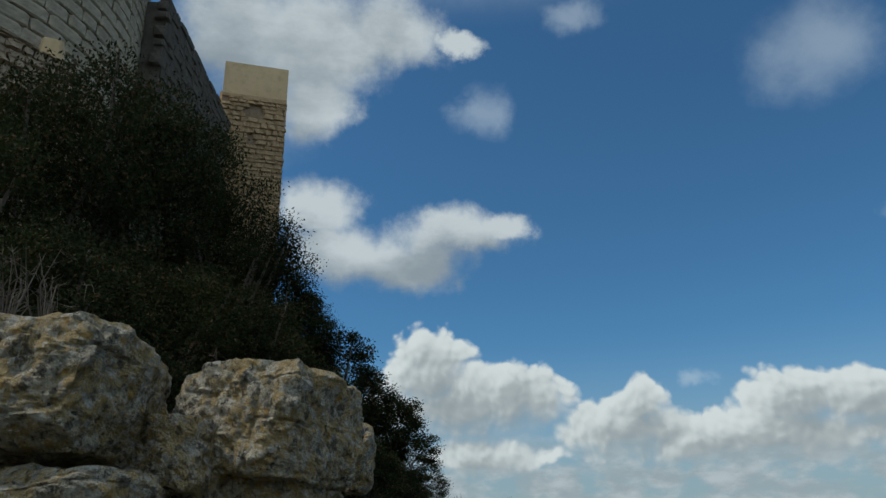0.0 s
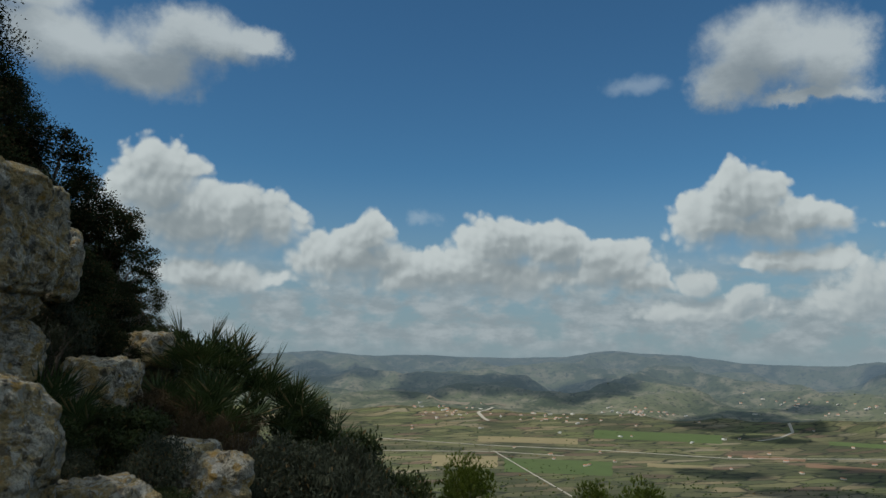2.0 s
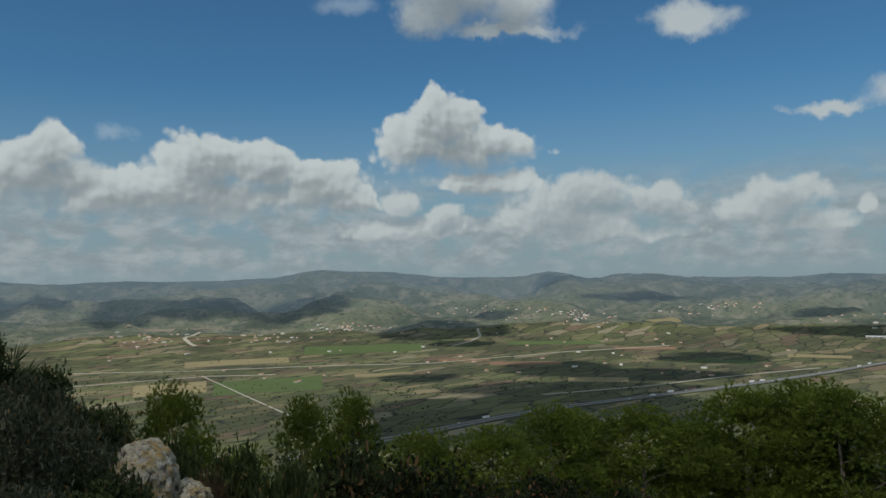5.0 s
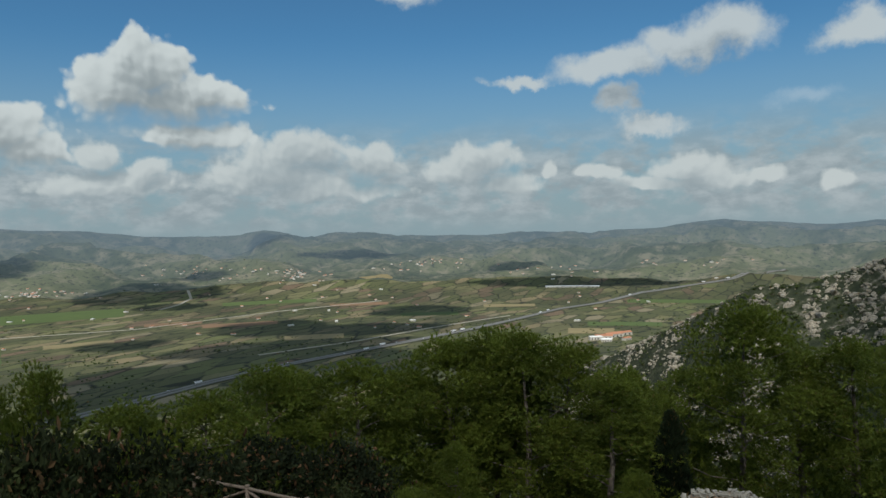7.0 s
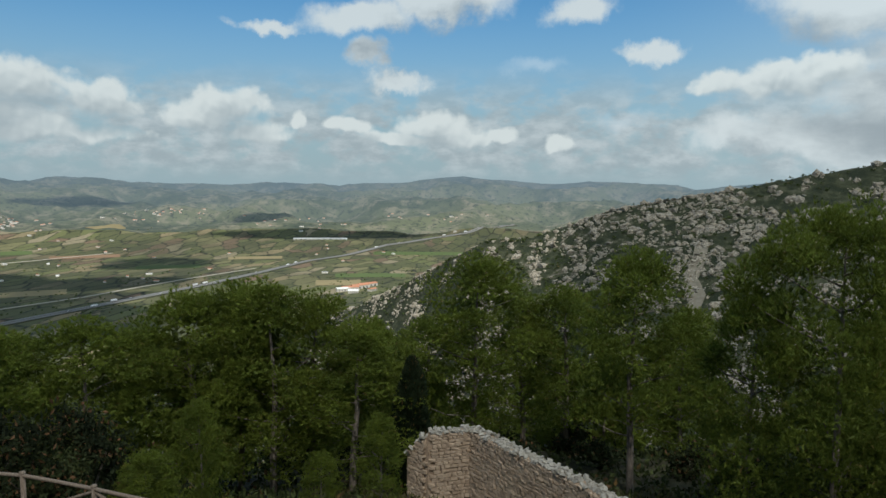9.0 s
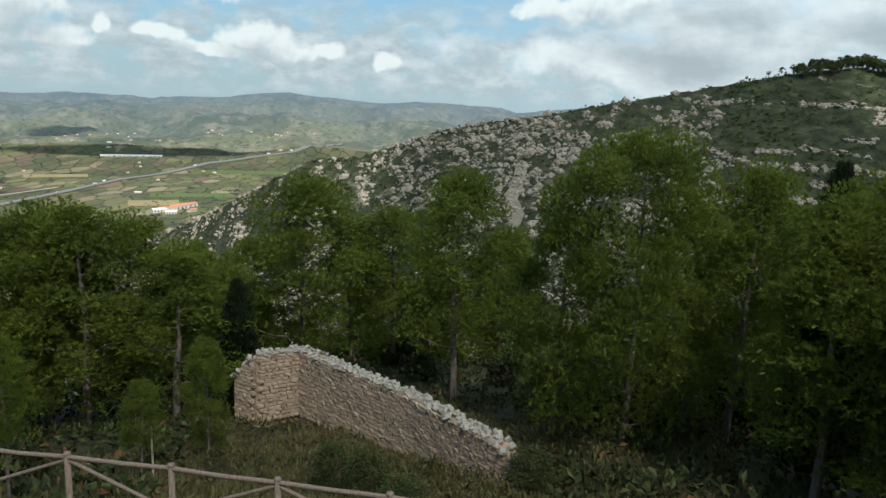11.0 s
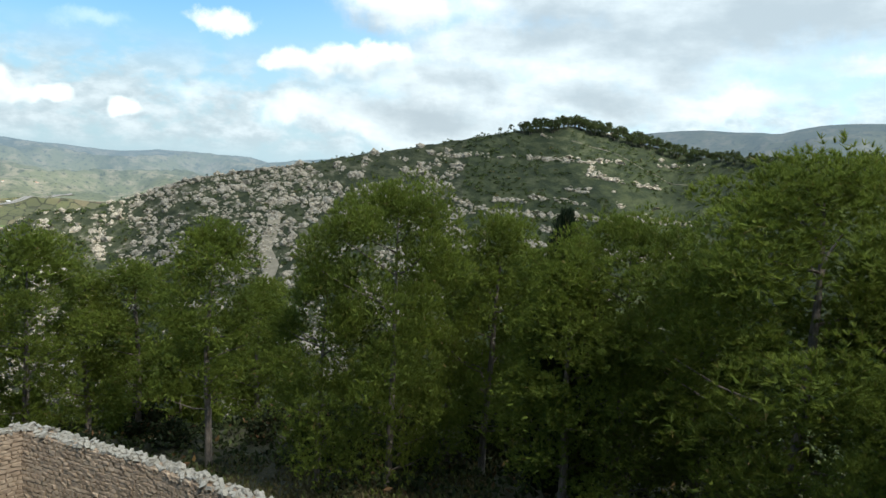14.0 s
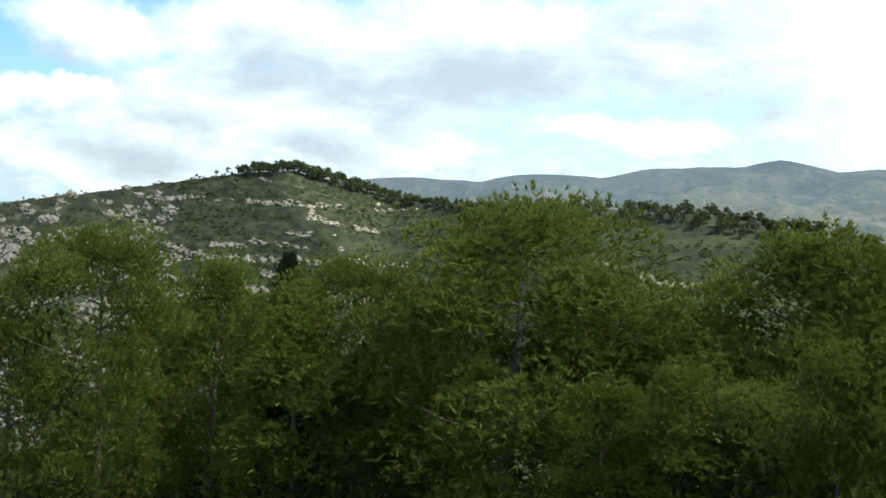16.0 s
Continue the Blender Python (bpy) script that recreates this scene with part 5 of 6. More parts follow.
# ---- wooden fence ----
def make_wood():
    m, n, b = material("weathered_wood")
    tc = n.add("ShaderNodeTexCoord").outputs["Object"]
    f = n.noise(n.vec("MULTIPLY", tc, (6, 6, 1.2)), 6.0, 6, 0.65)
    n.put(b.inputs["Base Color"], n.ramp(f, [(0.25, (0.085, 0.062, 0.045)), (0.55, (0.20, 0.16, 0.125)), (0.8, (0.33, 0.29, 0.24))]))
    n.put(b.inputs["Roughness"], 0.85)
    bump(n, b, f, 0.5, 0.01)
    return m


WOOD = make_wood()


def fence():
    root = thing("wooden_fence", "weathered round-pole fence with rails and braces", "fence")
    line = [Vector((14.2, 15.6, 0)), Vector((13.7, 9.7, 0)), Vector((11.8, 2.8, 0)), Vector((9.85, -3.4, 0)), Vector((8.0, -8.8, 0))]
    lens = [(line[i + 1] - line[i]).length for i in range(4)]

    def spot(s):
        for i, ln in enumerate(lens):
            if s <= ln or i == 3:
                return line[i] + (line[i + 1] - line[i]) * (s / ln)
            s -= ln

    total, step = sum(lens), 1.87
    offset = (lens[0] + lens[1]) % step
    tops = []
    s = offset
    while s < total:
        p = spot(s)
        tops.append(Vector((p.x, p.y, -6.27)))
        s += step
    gen = np.random.default_rng(4)
    for p in tops:
        foot = min(height(p.x, p.y) - 0.3, -7.4)
        post = hang("post", mesh_np("post", *tube([(p.x, p.y, foot), (p.x, p.y, p.z + 0.06), (p.x, p.y, p.z + 0.065)], [0.055, 0.052, 0.001], 10), True, (WOOD,)), root)
        hang("post_cap", mesh_np("post_cap", *tube([(p.x, p.y, p.z + 0.05), (p.x, p.y, p.z + 0.085), (p.x, p.y, p.z + 0.10)], [0.062, 0.06, 0.001], 10), True, (WOOD,)), post)
    for i, (a, b) in enumerate(zip(tops, tops[1:])):
        mid = (a + b) / 2 + Vector((0, 0, float(gen.normal(-0.012, 0.012))))
        hang("top_rail", mesh_np("top_rail", *tube([a, mid, b], [0.042, 0.040, 0.042], 9), True, (WOOD,)), root)
        low = Vector((0, 0, -0.80))
        ends = (a + Vector((0, 0, -0.05)), b + low) if i % 2 else (a + low, b + Vector((0, 0, -0.05)))
        hang("brace", mesh_np("brace", *tube(ends, [0.036, 0.034], 8), True, (WOOD,)), root)


fence()


# ---- undergrowth, cypresses and small trees below the path ----
def make_cypress(seed):
    gen = np.random.default_rng(seed)
    root = tagged(new("cypress"), "narrow dark cypress standing among the pines", "tree", "cypresses")
    hang("trunk", mesh_np("trunk", *tube([(0, 0, -0.05), (0, 0, 0.5), (0, 0, 0.96)], [0.022, 0.015, 0.003], 7), True, (BARK,)), root)
    u = gen.uniform(0.04, 1, 5200)
    rad = 0.15 * np.sin(np.pi * np.clip(u * 0.86 + 0.14, 0, 1)) ** 0.6 * gen.uniform(0.6, 1.05, 5200)
    a = gen.uniform(0, math.tau, 5200)
    rad *= 1 + 0.18 * np.sin(a * 3 + u * 14)
    pts = np.column_stack([rad * np.cos(a), rad * np.sin(a), u])
    ways = np.column_stack([np.cos(a) * 0.4, np.sin(a) * 0.4, np.ones(5200)])
    hang("crown", mesh_np("crown", *blades(pts, ways, 0.05, 0.014, 4, 0.25, gen), False, (CYPRESS,)), root)
    return root


CYPRESSES = make_cypress(3)
for k, (az, r, top, wide) in enumerate(((82.0, 35.5, -14.4, 5.6), (126.3, 27.5, -4.0, 6.0), (128.9, 26.5, -9.5, 3.6))):
    foot = on_land(az, r)
    m = pose(*foot, 0, 0, k * 50.0)
    ob = CYPRESSES if k == 0 else copy_thing(CYPRESSES, m)
    ob.matrix_basis = m @ Matrix.Diagonal((wide, wide, r * math.tan(radians(top)) - foot.z, 1))

UNDER = [make_bush("undergrowth_bush", 141 + i, mat, 2.0, 1.1, 6000, (0.10, 0.05), text, 34, 5, group="undergrowth below the path") for i, (mat, text) in enumerate(((OAK_LEAVES, "dark evergreen bush under the pines"), (SHRUB_LEAVES, "leafy green bush on the terrace")))]
KEYED = (
    (0, 56.8, 19.5, -15.8, 1.7), (2, 65.5, 21.0, -17.6, 0.9), (2, 61.5, 18.0, -20.5, 0.8), (1, 58.0, 24.0, -18.5, 2.0), (2, 79.5, 27.0, -19.0, 1.0), (2, 74.5, 25.0, -21.5, 0.8), (0, 51.0, 22.0, -15.0, 2.2), (0, 46.0, 20.0, -15.5, 2.0), (0, 40.0, 17.0, -13.5, 1.8), (0, 35.0, 15.0, -12.5, 1.7), (1, 30.5, 14.0, -14.5, 1.4),
    (1, 92.2, 20.0, -27.2, 0.9), (1, 95.5, 18.6, -29.0, 0.9), (1, 89.5, 22.0, -26.5, 0.8), (1, 106.2, 23.2, -26.2, 1.0), (1, 107.6, 22.6, -28.0, 0.9), (1, 109.5, 22.2, -29.5, 1.2), (1, 100.0, 14.0, -32.0, 0.8), (2, 151.0, 17.5, -13.0, 1.5), (2, 157.0, 16.0, -11.0, 1.5), (2, 162.0, 15.5, -12.0, 2.0), (2, 166.5, 13.0, -9.0, 1.2), (2, 170.0, 13.5, -7.5, 1.3),
)
for k, (i, az, r, top, s) in enumerate(KEYED):
    if i < 2:
        put_bush(UNDER[i], az, r, top, s / 1.1, 2.0, used=(k not in (0, 3)), turn=k * 67.0)
        continue
    young = copy_thing(PINES[k % 4], pose(0, 0, 0))
    young["label"] = "bright bushy young pine on the slope"
    foot = on_land(az, r)
    tall = r * math.tan(radians(top)) - foot.z
    young.matrix_basis = pose(*foot, 0, 0, k * 67.0) @ Matrix.Diagonal((s / 3.0, s / 3.0, tall / 11.8, 1))
LIGHT_UNDER = [make_bush("undergrowth_bush", 161 + i, mat, 2.0, 1.1, 1700, (0.22, 0.12), text, 22, 3, group="undergrowth below the path") for i, (mat, text) in enumerate(((OAK_LEAVES, "dark evergreen bush under the pines"), (SHRUB_LEAVES, "leafy green bush under the pines")))]
gen = np.random.default_rng(55)
for k in range(130):
    az, r = (gen.uniform(22, 172), gen.uniform(26, 70)) if k < 70 else (gen.uniform(82, 140), gen.uniform(30, 58))
    if 80 < az < 107 and r < 35:
        continue
    foot = on_land(az, r)
    m = pose(*foot, 0, 0, k * 41.0)
    i = 0 if gen.uniform() < 0.65 else 1
    ob = copy_thing(LIGHT_UNDER[i], m) if k > 1 else LIGHT_UNDER[k]
    s = gen.uniform(0.9, 1.8)
    ob.matrix_basis = m @ Matrix.Diagonal((s, s, s * gen.uniform(0.6, 1.1), 1))


BROWN_WEEDS = leaf_material("brown_weeds", (0.050, 0.045, 0.020), (0.140, 0.120, 0.055), 0.2, 0.7, 0.5, (0.09, 0.11, 0.03), 0.3)


def forest_floor():
    """Low leaves, ferns and litter that hide the soil under the trees."""
    g = np.random.default_rng(91)
    k = 52000
    az, r = g.uniform(20, 174, k), np.sqrt(g.uniform(18.0**2, 64.0**2, k))
    P = np.stack([r * np.sin(np.radians(az)), r * np.cos(np.radians(az)), 0 * r], -1)
    lift = np.clip(noise_np(P * 0.35, 44, 3) * 1.6 + 0.45, 0.02, 1.6) * g.uniform(0.1, 1, k)
    clear = (az > 78) & (az < 108) & (r < 34)
    P[:, 2] = land(az, r) + lift
    tall = P[~clear]
    half = len(tall) // 2
    for name, mat, pts, text in (("undergrowth", OAK_LEAVES, tall[:half], "dark green undergrowth on the forest floor"), ("ferns", SHRUB_LEAVES, tall[half:], "mixed green brush on the forest floor")):
        tagged(new(name, mesh_np(name, *leaves(pts, 0.42, 0.24, g, 0.6), False, (mat,))), text, "undergrowth", kind="stuff")
    az, r = g.uniform(74, 122, 24000), g.uniform(15, 37, 24000)
    P = np.stack([r * np.sin(np.radians(az)), r * np.cos(np.radians(az)), land(az, r)], -1)
    P[:, 2] += np.clip(noise_np(P * 0.5, 45, 3) + 0.2, 0.0, 0.6) * g.uniform(0, 1, 24000)
    tagged(new("weeds", mesh_np("weeds", *leaves(P, 0.26, 0.10, g, 1.4), False, (BROWN_WEEDS,))), "brownish weeds on the terrace below the wall", "weeds", kind="stuff")


forest_floor()


def dead_wood():
    """Bare broken stakes beside the fence."""
    g = np.random.default_rng(6)
    for az, r in ((44.5, 18.6), (47.0, 18.0), (56.0, 16.4), (62.0, 15.2)):
        foot = on_land(az, r)
        root = thing("dead_bush", "bare broken grey branches beside the fence", "dead branches", foot, group="dead branches")
        for i in range(4):
            tip = Vector((float(g.normal(0, 0.6)), float(g.normal(0, 0.6)), float(g.uniform(0.9, 1.9))))
            hang("branch", mesh_np("branch", *tube([(0, 0, -0.2), tip * 0.5 + Vector((0.06, 0.04, 0)), tip], [0.04, 0.028, 0.010], 6), True, (WOOD,)), root)
    foot = on_land(75.4, 25.0)
    root = thing("marker_post", "thin grey metal post among the weeds", "post", foot)
    hang("pole", mesh_np("pole", *tube([(0, 0, -0.3), (0, 0, 1.6), (0, 0, 1.95)], [0.035, 0.035, 0.033], 8), True, (TOWER_STONE,)), root)


dead_wood()


# ---- the rocky hill ----
def hill_points(count, az_range, depth, seed):
    """Random spots on the face of the hill below its crest."""
    g = np.random.default_rng(seed)
    az = g.uniform(*az_range, count)
    ha, he, hd = np.array(HILL).T
    r = np.interp(az, ha, hd) - g.uniform(-25, depth, count)
    P = np.stack([r * np.sin(np.radians(az)), r * np.cos(np.radians(az)), np.zeros(count)], -1)
    return az, r, P, g


def scatter(name, pieces, places, sizes, mat, label, category, g, flat=(1, 1, 0.7)):
    """Many copies of small pieces joined into one mesh."""
    out, k = [], 0
    for i, (p, s) in enumerate(zip(places, sizes)):
        V, F = pieces[i % len(pieces)]
        a = g.uniform(0, math.tau)
        c, sn = math.cos(a), math.sin(a)
        W = V * s * flat
        W = np.column_stack([W[:, 0] * c - W[:, 1] * sn, W[:, 0] * sn + W[:, 1] * c, W[:, 2]]) + p
        out.append((W, F))
    return tagged(new(name, mesh_np(name, *join(out), False, (mat,))), label, category, kind="stuff")


def leaf_ball(seed, leaves_in=17):
    g = np.random.default_rng(seed)
    pts = in_ball(leaves_in, g, 0.4) * (0.8, 0.8, 0.6) + (0, 0, 0.35)
    return leaves(pts, 0.72, 0.62, g, 0.2)


def hill_cover():
    stones = [lump(i) for i in range(8)]
    # bare rock gathers on the flank towards the valley and in level bands on the rest
    az, r, P, g = hill_points(27000, (74, 137), 215, 5)
    rocky = noise_np(P * 0.02, 21, 4) * 0.45 + noise_np(P * 0.09, 22, 3) * 0.7
    bias = np.interp(az, (74, 84, 92, 112, 117.5, 119, 137), (0.04, -0.02, 0.08, 0.22, 0.20, -0.27, -0.32))
    keep = rocky + bias > 0.10
    z = land(az, r)
    band = (az > 118) & (np.abs(noise_np(np.stack([z * 0.05, z * 0 + 1, z * 0], -1), 30, 2)) < 0.10) & (rocky > -0.1)
    keep |= band
    pts = np.column_stack([P[:, :2], z])[keep]
    size = np.clip(g.lognormal(-0.15, 0.55, len(pts)), 0.35, 3.2)
    scatter("hill_rocks", stones, pts, size, HILL_ROCK, "pale limestone outcrops breaking through the hillside scrub", "rocks", g, (1.15, 1.15, 0.85))
    # level rock ledges in the green flank: azimuth and elevation of both ends
    spots = []
    for a0, e0, a1, e1 in [(117.5, -2.8, 120.8, -3.6), (123.5, -2.3, 128.3, -2.7), (128.2, -0.3, 130.5, -0.8), (131.4, -0.9, 133.3, -1.2), (123.4, -5.8, 125.1, -6.0), (126.3, -1.6, 128.1, -1.6), (124.7, -4.7, 126.2, -4.9), (120.7, -2.7, 123.3, -2.7)]:
        for i in range(34):
            u = g.uniform(0, 1)
            a, e = a0 + (a1 - a0) * u, e0 + (e1 - e0) * u + g.normal(0, 0.10)
            far = np.linspace(330, 620, 300)
            hit = np.nonzero(land(np.full(300, a), far) >= far * math.tan(radians(e)))[0]
            if len(hit):
                spots.append(tuple(on_land(a, float(far[hit[0]]))))
    scatter("ledge_rocks", stones, np.array(spots), g.uniform(0.6, 1.7, len(spots)), HILL_ROCK, "level limestone ledges in the green hillside", "rocks", g, (1.4, 1.4, 0.7))
    az, r, P, g = hill_points(9000, (74, 150), 230, 6)
    green = noise_np(P * 0.02, 21, 4) + noise_np(P * 0.09, 22, 3) * 0.7 < 0.16
    green &= (az < 96) | (az > 118.5) | (g.uniform(0, 1, len(az)) < 0.3)
    pts = np.column_stack([P[:, :2], land(az, r)])[green]
    scatter("hill_scrub", [leaf_ball(i) for i in range(6)], pts, g.uniform(0.7, 2.1, len(pts)), FAR_NEEDLES, "dark low scrub covering the hillside", "scrub", g, (1, 1, 0.8))
    # the nearer ridge and slope further round
    g = np.random.default_rng(8)
    az = g.uniform(138, 176, 2600)
    r = g.uniform(120, 330, 2600)
    pts = np.column_stack([r * np.sin(np.radians(az)), r * np.cos(np.radians(az)), land(az, r)])
    scatter("ridge_scrub", [leaf_ball(20 + i) for i in range(6)], pts, g.uniform(0.6, 2.0, len(pts)), FAR_NEEDLES, "olive-green scrub on the nearer ridge", "scrub", g)
    az, r = g.uniform(20, 100, 2600), g.uniform(90, 800, 2600)
    pts = np.column_stack([r * np.sin(np.radians(az)), r * np.cos(np.radians(az)), land(az, r)])
    scatter("slope_scrub", [leaf_ball(40 + i) for i in range(6)], pts, g.uniform(1.0, 3.2, len(pts)), FAR_NEEDLES, "dark scrub on the slope under the castle", "scrub", g)


hill_cover()


def make_track():
    """Pale earth for tracks, scree and quarry faces."""
    m, n, b = material("pale_earth")
    tc = n.add("ShaderNodeTexCoord").outputs["Object"]
    f = n.noise(tc, 0.3, 5, 0.65)
    n.put(b.inputs["Base Color"], n.ramp(f, [(0.3, (0.13, 0.115, 0.085)), (0.7, (0.22, 0.20, 0.155))]))
    return m


TRACK = make_track()


def ribbon(name, spots, width, mat, label, category, lift=0.5, step=12.0, kind="structure"):
    """A strip that lies on the land along polar spots (azimuth, distance)."""
    pts = [polar(a, r) for a, r in spots]
    line = []
    for a, b in zip(pts, pts[1:]):
        k = max(2, int((b - a).length / step))
        line += [a.lerp(b, i / k) for i in range(k)]
    line.append(pts[-1])
    V, F = [], []
    for i, p in enumerate(line):
        d = (line[min(i + 1, len(line) - 1)] - line[max(i - 1, 0)]).normalized()
        o = Vector((-d.y, d.x, 0)) * width / 2
        for q in (p - o, p + o):
            z = height(q.x, q.y) + lift
            V += [(q.x, q.y, z), (q.x, q.y, z - 1.5)]
    for i in range(len(line) - 1):
        a = i * 4
        F += [(a, a + 4, a + 6, a + 2), (a, a + 1, a + 5, a + 4), (a + 2, a + 6, a + 7, a + 3)]
    return tagged(new(name, mesh_np(name, V, F, False, (mat,))), label, category, kind=kind)


def along(el_az):
    """Polar spots on the valley floor from pairs of azimuth and elevation."""
    return [(a, seen(a, e)) for a, e in el_az]


ribbon("scree_track", [(104.0, 478), (103.8, 462), (103.3, 446), (103.9, 430), (103.2, 410)], 8, TRACK, "pale scree gully down the hillside", "scree", 0.5, 5)
ribbon("hill_track", [(126.5, 585), (129.5, 572), (132.5, 555), (136, 530)], 0.3, TRACK, "pale dirt track across the hilltop", "track", 0.3, 6)
ribbon("ridge_track", [(150, 335), (152.5, 318), (155, 300), (158, 290)], 4, TRACK, "pale dirt track over the nearer ridge", "track", 0.5, 5)


# far pines on the hilltop and ridge
def far_pine(seed, wide):
    g = np.random.default_rng(seed)
    root = tagged(new("hilltop_pine"), "dark pine in the grove on the hilltop", "tree", "pines on the hilltop")
    hang("trunk", mesh_np("trunk", *tube([(0, 0, -0.5), (0.1, 0, 4), (0, 0.1, 8)], [0.2, 0.15, 0.04], 5), True, (BARK,)), root)
    cents = in_ball(20, g, 0.3) * (wide * 1.35, wide * 1.35, 3.0) + (0, 0, 4.6)
    pts = np.concatenate([c + in_ball(30, g, 0.3) * (0.9, 0.9, 0.75) for c in cents])
    hang("crown", mesh_np("crown", *leaves(pts, 0.7, 0.5, g, 0.3), False, (FAR_NEEDLES,)), root)
    return root


FAR_PINES = [far_pine(1, 1.9), far_pine(2, 2.3), far_pine(3, 1.6)]


def grove():
    g = np.random.default_rng(12)
    ha, he, hd = np.array(HILL).T
    spots = [(float(a), float(np.interp(a, ha, hd)) + float(g.uniform(-10, 10)), float(g.uniform(1.1, 1.25)) * float(np.interp(a, (122, 127, 134, 142), (0.85, 1.05, 0.8, 0.5)))) for a in np.linspace(122.6, 142.5, 150)]
    spots += [(a, float(np.interp(a, ha, hd)) + float(g.uniform(-20, 12)), float(g.uniform(0.6, 1.0))) for a in np.concatenate([np.linspace(145, 151, 12), np.linspace(152, 171, 110)])]
    spots += [(float(a), float(np.interp(a, ha, hd)), s) for a, s in ((119.6, 0.4), (121.0, 0.55), (121.8, 0.7), (117.0, 0.25), (108.5, 0.25), (99.0, 0.22), (93.2, 0.25), (88.0, 0.25), (112.0, 0.25), (103.0, 0.2), (85.0, 0.25), (81.0, 0.3))]
    for k, (a, r, s) in enumerate(spots):
        m = pose(*on_land(a, r), 0, 0, k * 77.0)
        ob = FAR_PINES[k] if k < 3 else copy_thing(FAR_PINES[k % 3], m)
        ob.matrix_basis = m @ Matrix.Diagonal((s, s, s, 1))


grove()


# ---- the valley ----
def plain(name, colour, rough=0.8, spread=0.2, scale=0.5):
    m, n, b = material(name)
    tc = n.add("ShaderNodeTexCoord").outputs["Object"]
    f = n.noise(tc, scale, 5, 0.6)
    own = n.add("ShaderNodeObjectInfo").outputs["Random"]
    c = n.mix(f, (*[v * (1 - spread) for v in colour], 1), (*[min(1, v * (1 + spread)) for v in colour], 1))
    c = n.mix(n.math("MULTIPLY", own, 0.3), c, (*[v * 0.7 for v in colour], 1))
    n.put(b.inputs["Base Color"], c)
    n.put(b.inputs["Roughness"], rough)
    return m


ASPHALT, LANE = plain("asphalt", (0.17, 0.168, 0.16)), plain("lane_gravel", (0.36, 0.33, 0.27))
WHITE_WALL, ROOF_TILE = plain("white_house_wall", (0.55, 0.52, 0.46)), plain("clay_roof", (0.42, 0.20, 0.12))
SHEET, STEEL = plain("pale_roof_sheet", (0.70, 0.70, 0.68), 0.5), plain("vehicle_white", (0.78, 0.78, 0.78), 0.35)
GREEN_CROP, STRAW, RED_EARTH = plain("green_crop", (0.080, 0.112, 0.038), 0.9, 0.25, 0.02), plain("straw_field", (0.23, 0.19, 0.10), 0.9, 0.25, 0.02), plain("red_earth", (0.20, 0.125, 0.075), 0.9, 0.25, 0.03)
GLASS_DARK, TYRE = plain("dark_glass", (0.03, 0.035, 0.04), 0.2), plain("tyre_rubber", (0.03, 0.03, 0.03), 0.8)
ORCHARD = plain("dark_orchard", (0.045, 0.06, 0.03), 0.9, 0.3, 0.05)

HIGHWAY = along([(30, -13.6), (36, -12.9), (41.5, -12.1), (47, -11.15), (52.5, -10.3), (58.4, -9.5), (63, -8.8), (66.6, -8.2), (70.5, -7.4), (74, -6.6), (80, -5.4), (87.2, -4.05), (90, -3.7)])
ribbon("highway_embankment", HIGHWAY, 30, plain("verge_earth", (0.07, 0.072, 0.045)), "grassy motorway embankment across the valley", "embankment", 1.2, 25)
ribbon("highway", [(a, r + 9) for a, r in HIGHWAY], 9, ASPHALT, "grey motorway carriageway across the valley", "road", 1.9, 25)
ribbon("highway_far_lane", [(a, r - 9) for a, r in HIGHWAY], 9, ASPHALT, "grey motorway carriageway across the valley", "road", 1.9, 25)
ribbon("service_road", along([(50.5, -9.4), (58, -8.75), (64, -7.9), (70, -7.1)]), 7, LANE, "pale service road beside the motorway", "road", 1.0, 25)
ribbon("farm_lane", along([(16, -6.3), (24, -6.7), (33, -6.8), (42, -6.9), (52, -6.2), (60, -5.7)]), 7, LANE, "pale straight farm lane across the fields", "road", 0.8, 30)
ribbon("farm_lane", along([(16, -7.2), (25, -7.15), (30, -7.3)]), 6, LANE, "pale farm lane across the fields", "road", 0.8, 30)
ribbon("dirt_lane", along([(24.7, -7.1), (27.5, -8.6), (31.4, -10.6)]), 3.6, LANE, "pale dirt lane running down to the pines", "road", 0.9, 20)
ribbon("winding_lane", along([(24.6, -3.9), (23.5, -4.3), (23.9, -4.7), (24.3, -4.9)]), 12, LANE, "white winding lane up the far slope", "road", 1.2, 20)
ribbon("winding_lane", along([(45.6, -4.3), (45.8, -4.9), (45.0, -5.3), (43.6, -5.6)]), 9, LANE, "white winding lane among the fields", "road", 1.0, 20)


def field(az0, az1, e0, e1, mat, label):
    """A plot of land between two azimuths and two elevations as seen from the castle."""
    g = 10
    V, F = [], []
    for i in range(g + 1):
        for j in range(5):
            a, e = az0 + (az1 - az0) * i / g, e0 + (e1 - e0) * j / 4
            r = seen(a, e)
            p = polar(a + 0.12 * math.sin(3 * j), r)
            V.append((p.x, p.y, height(p.x, p.y) + 0.45))
    for i in range(g):
        for j in range(4):
            a = i * 5 + j
            F.append((a, a + 1, a + 6, a + 5))
    tagged(new("field", mesh_np("field", V, F, False, (mat,))), label, "field", "fields in the valley", "structure")


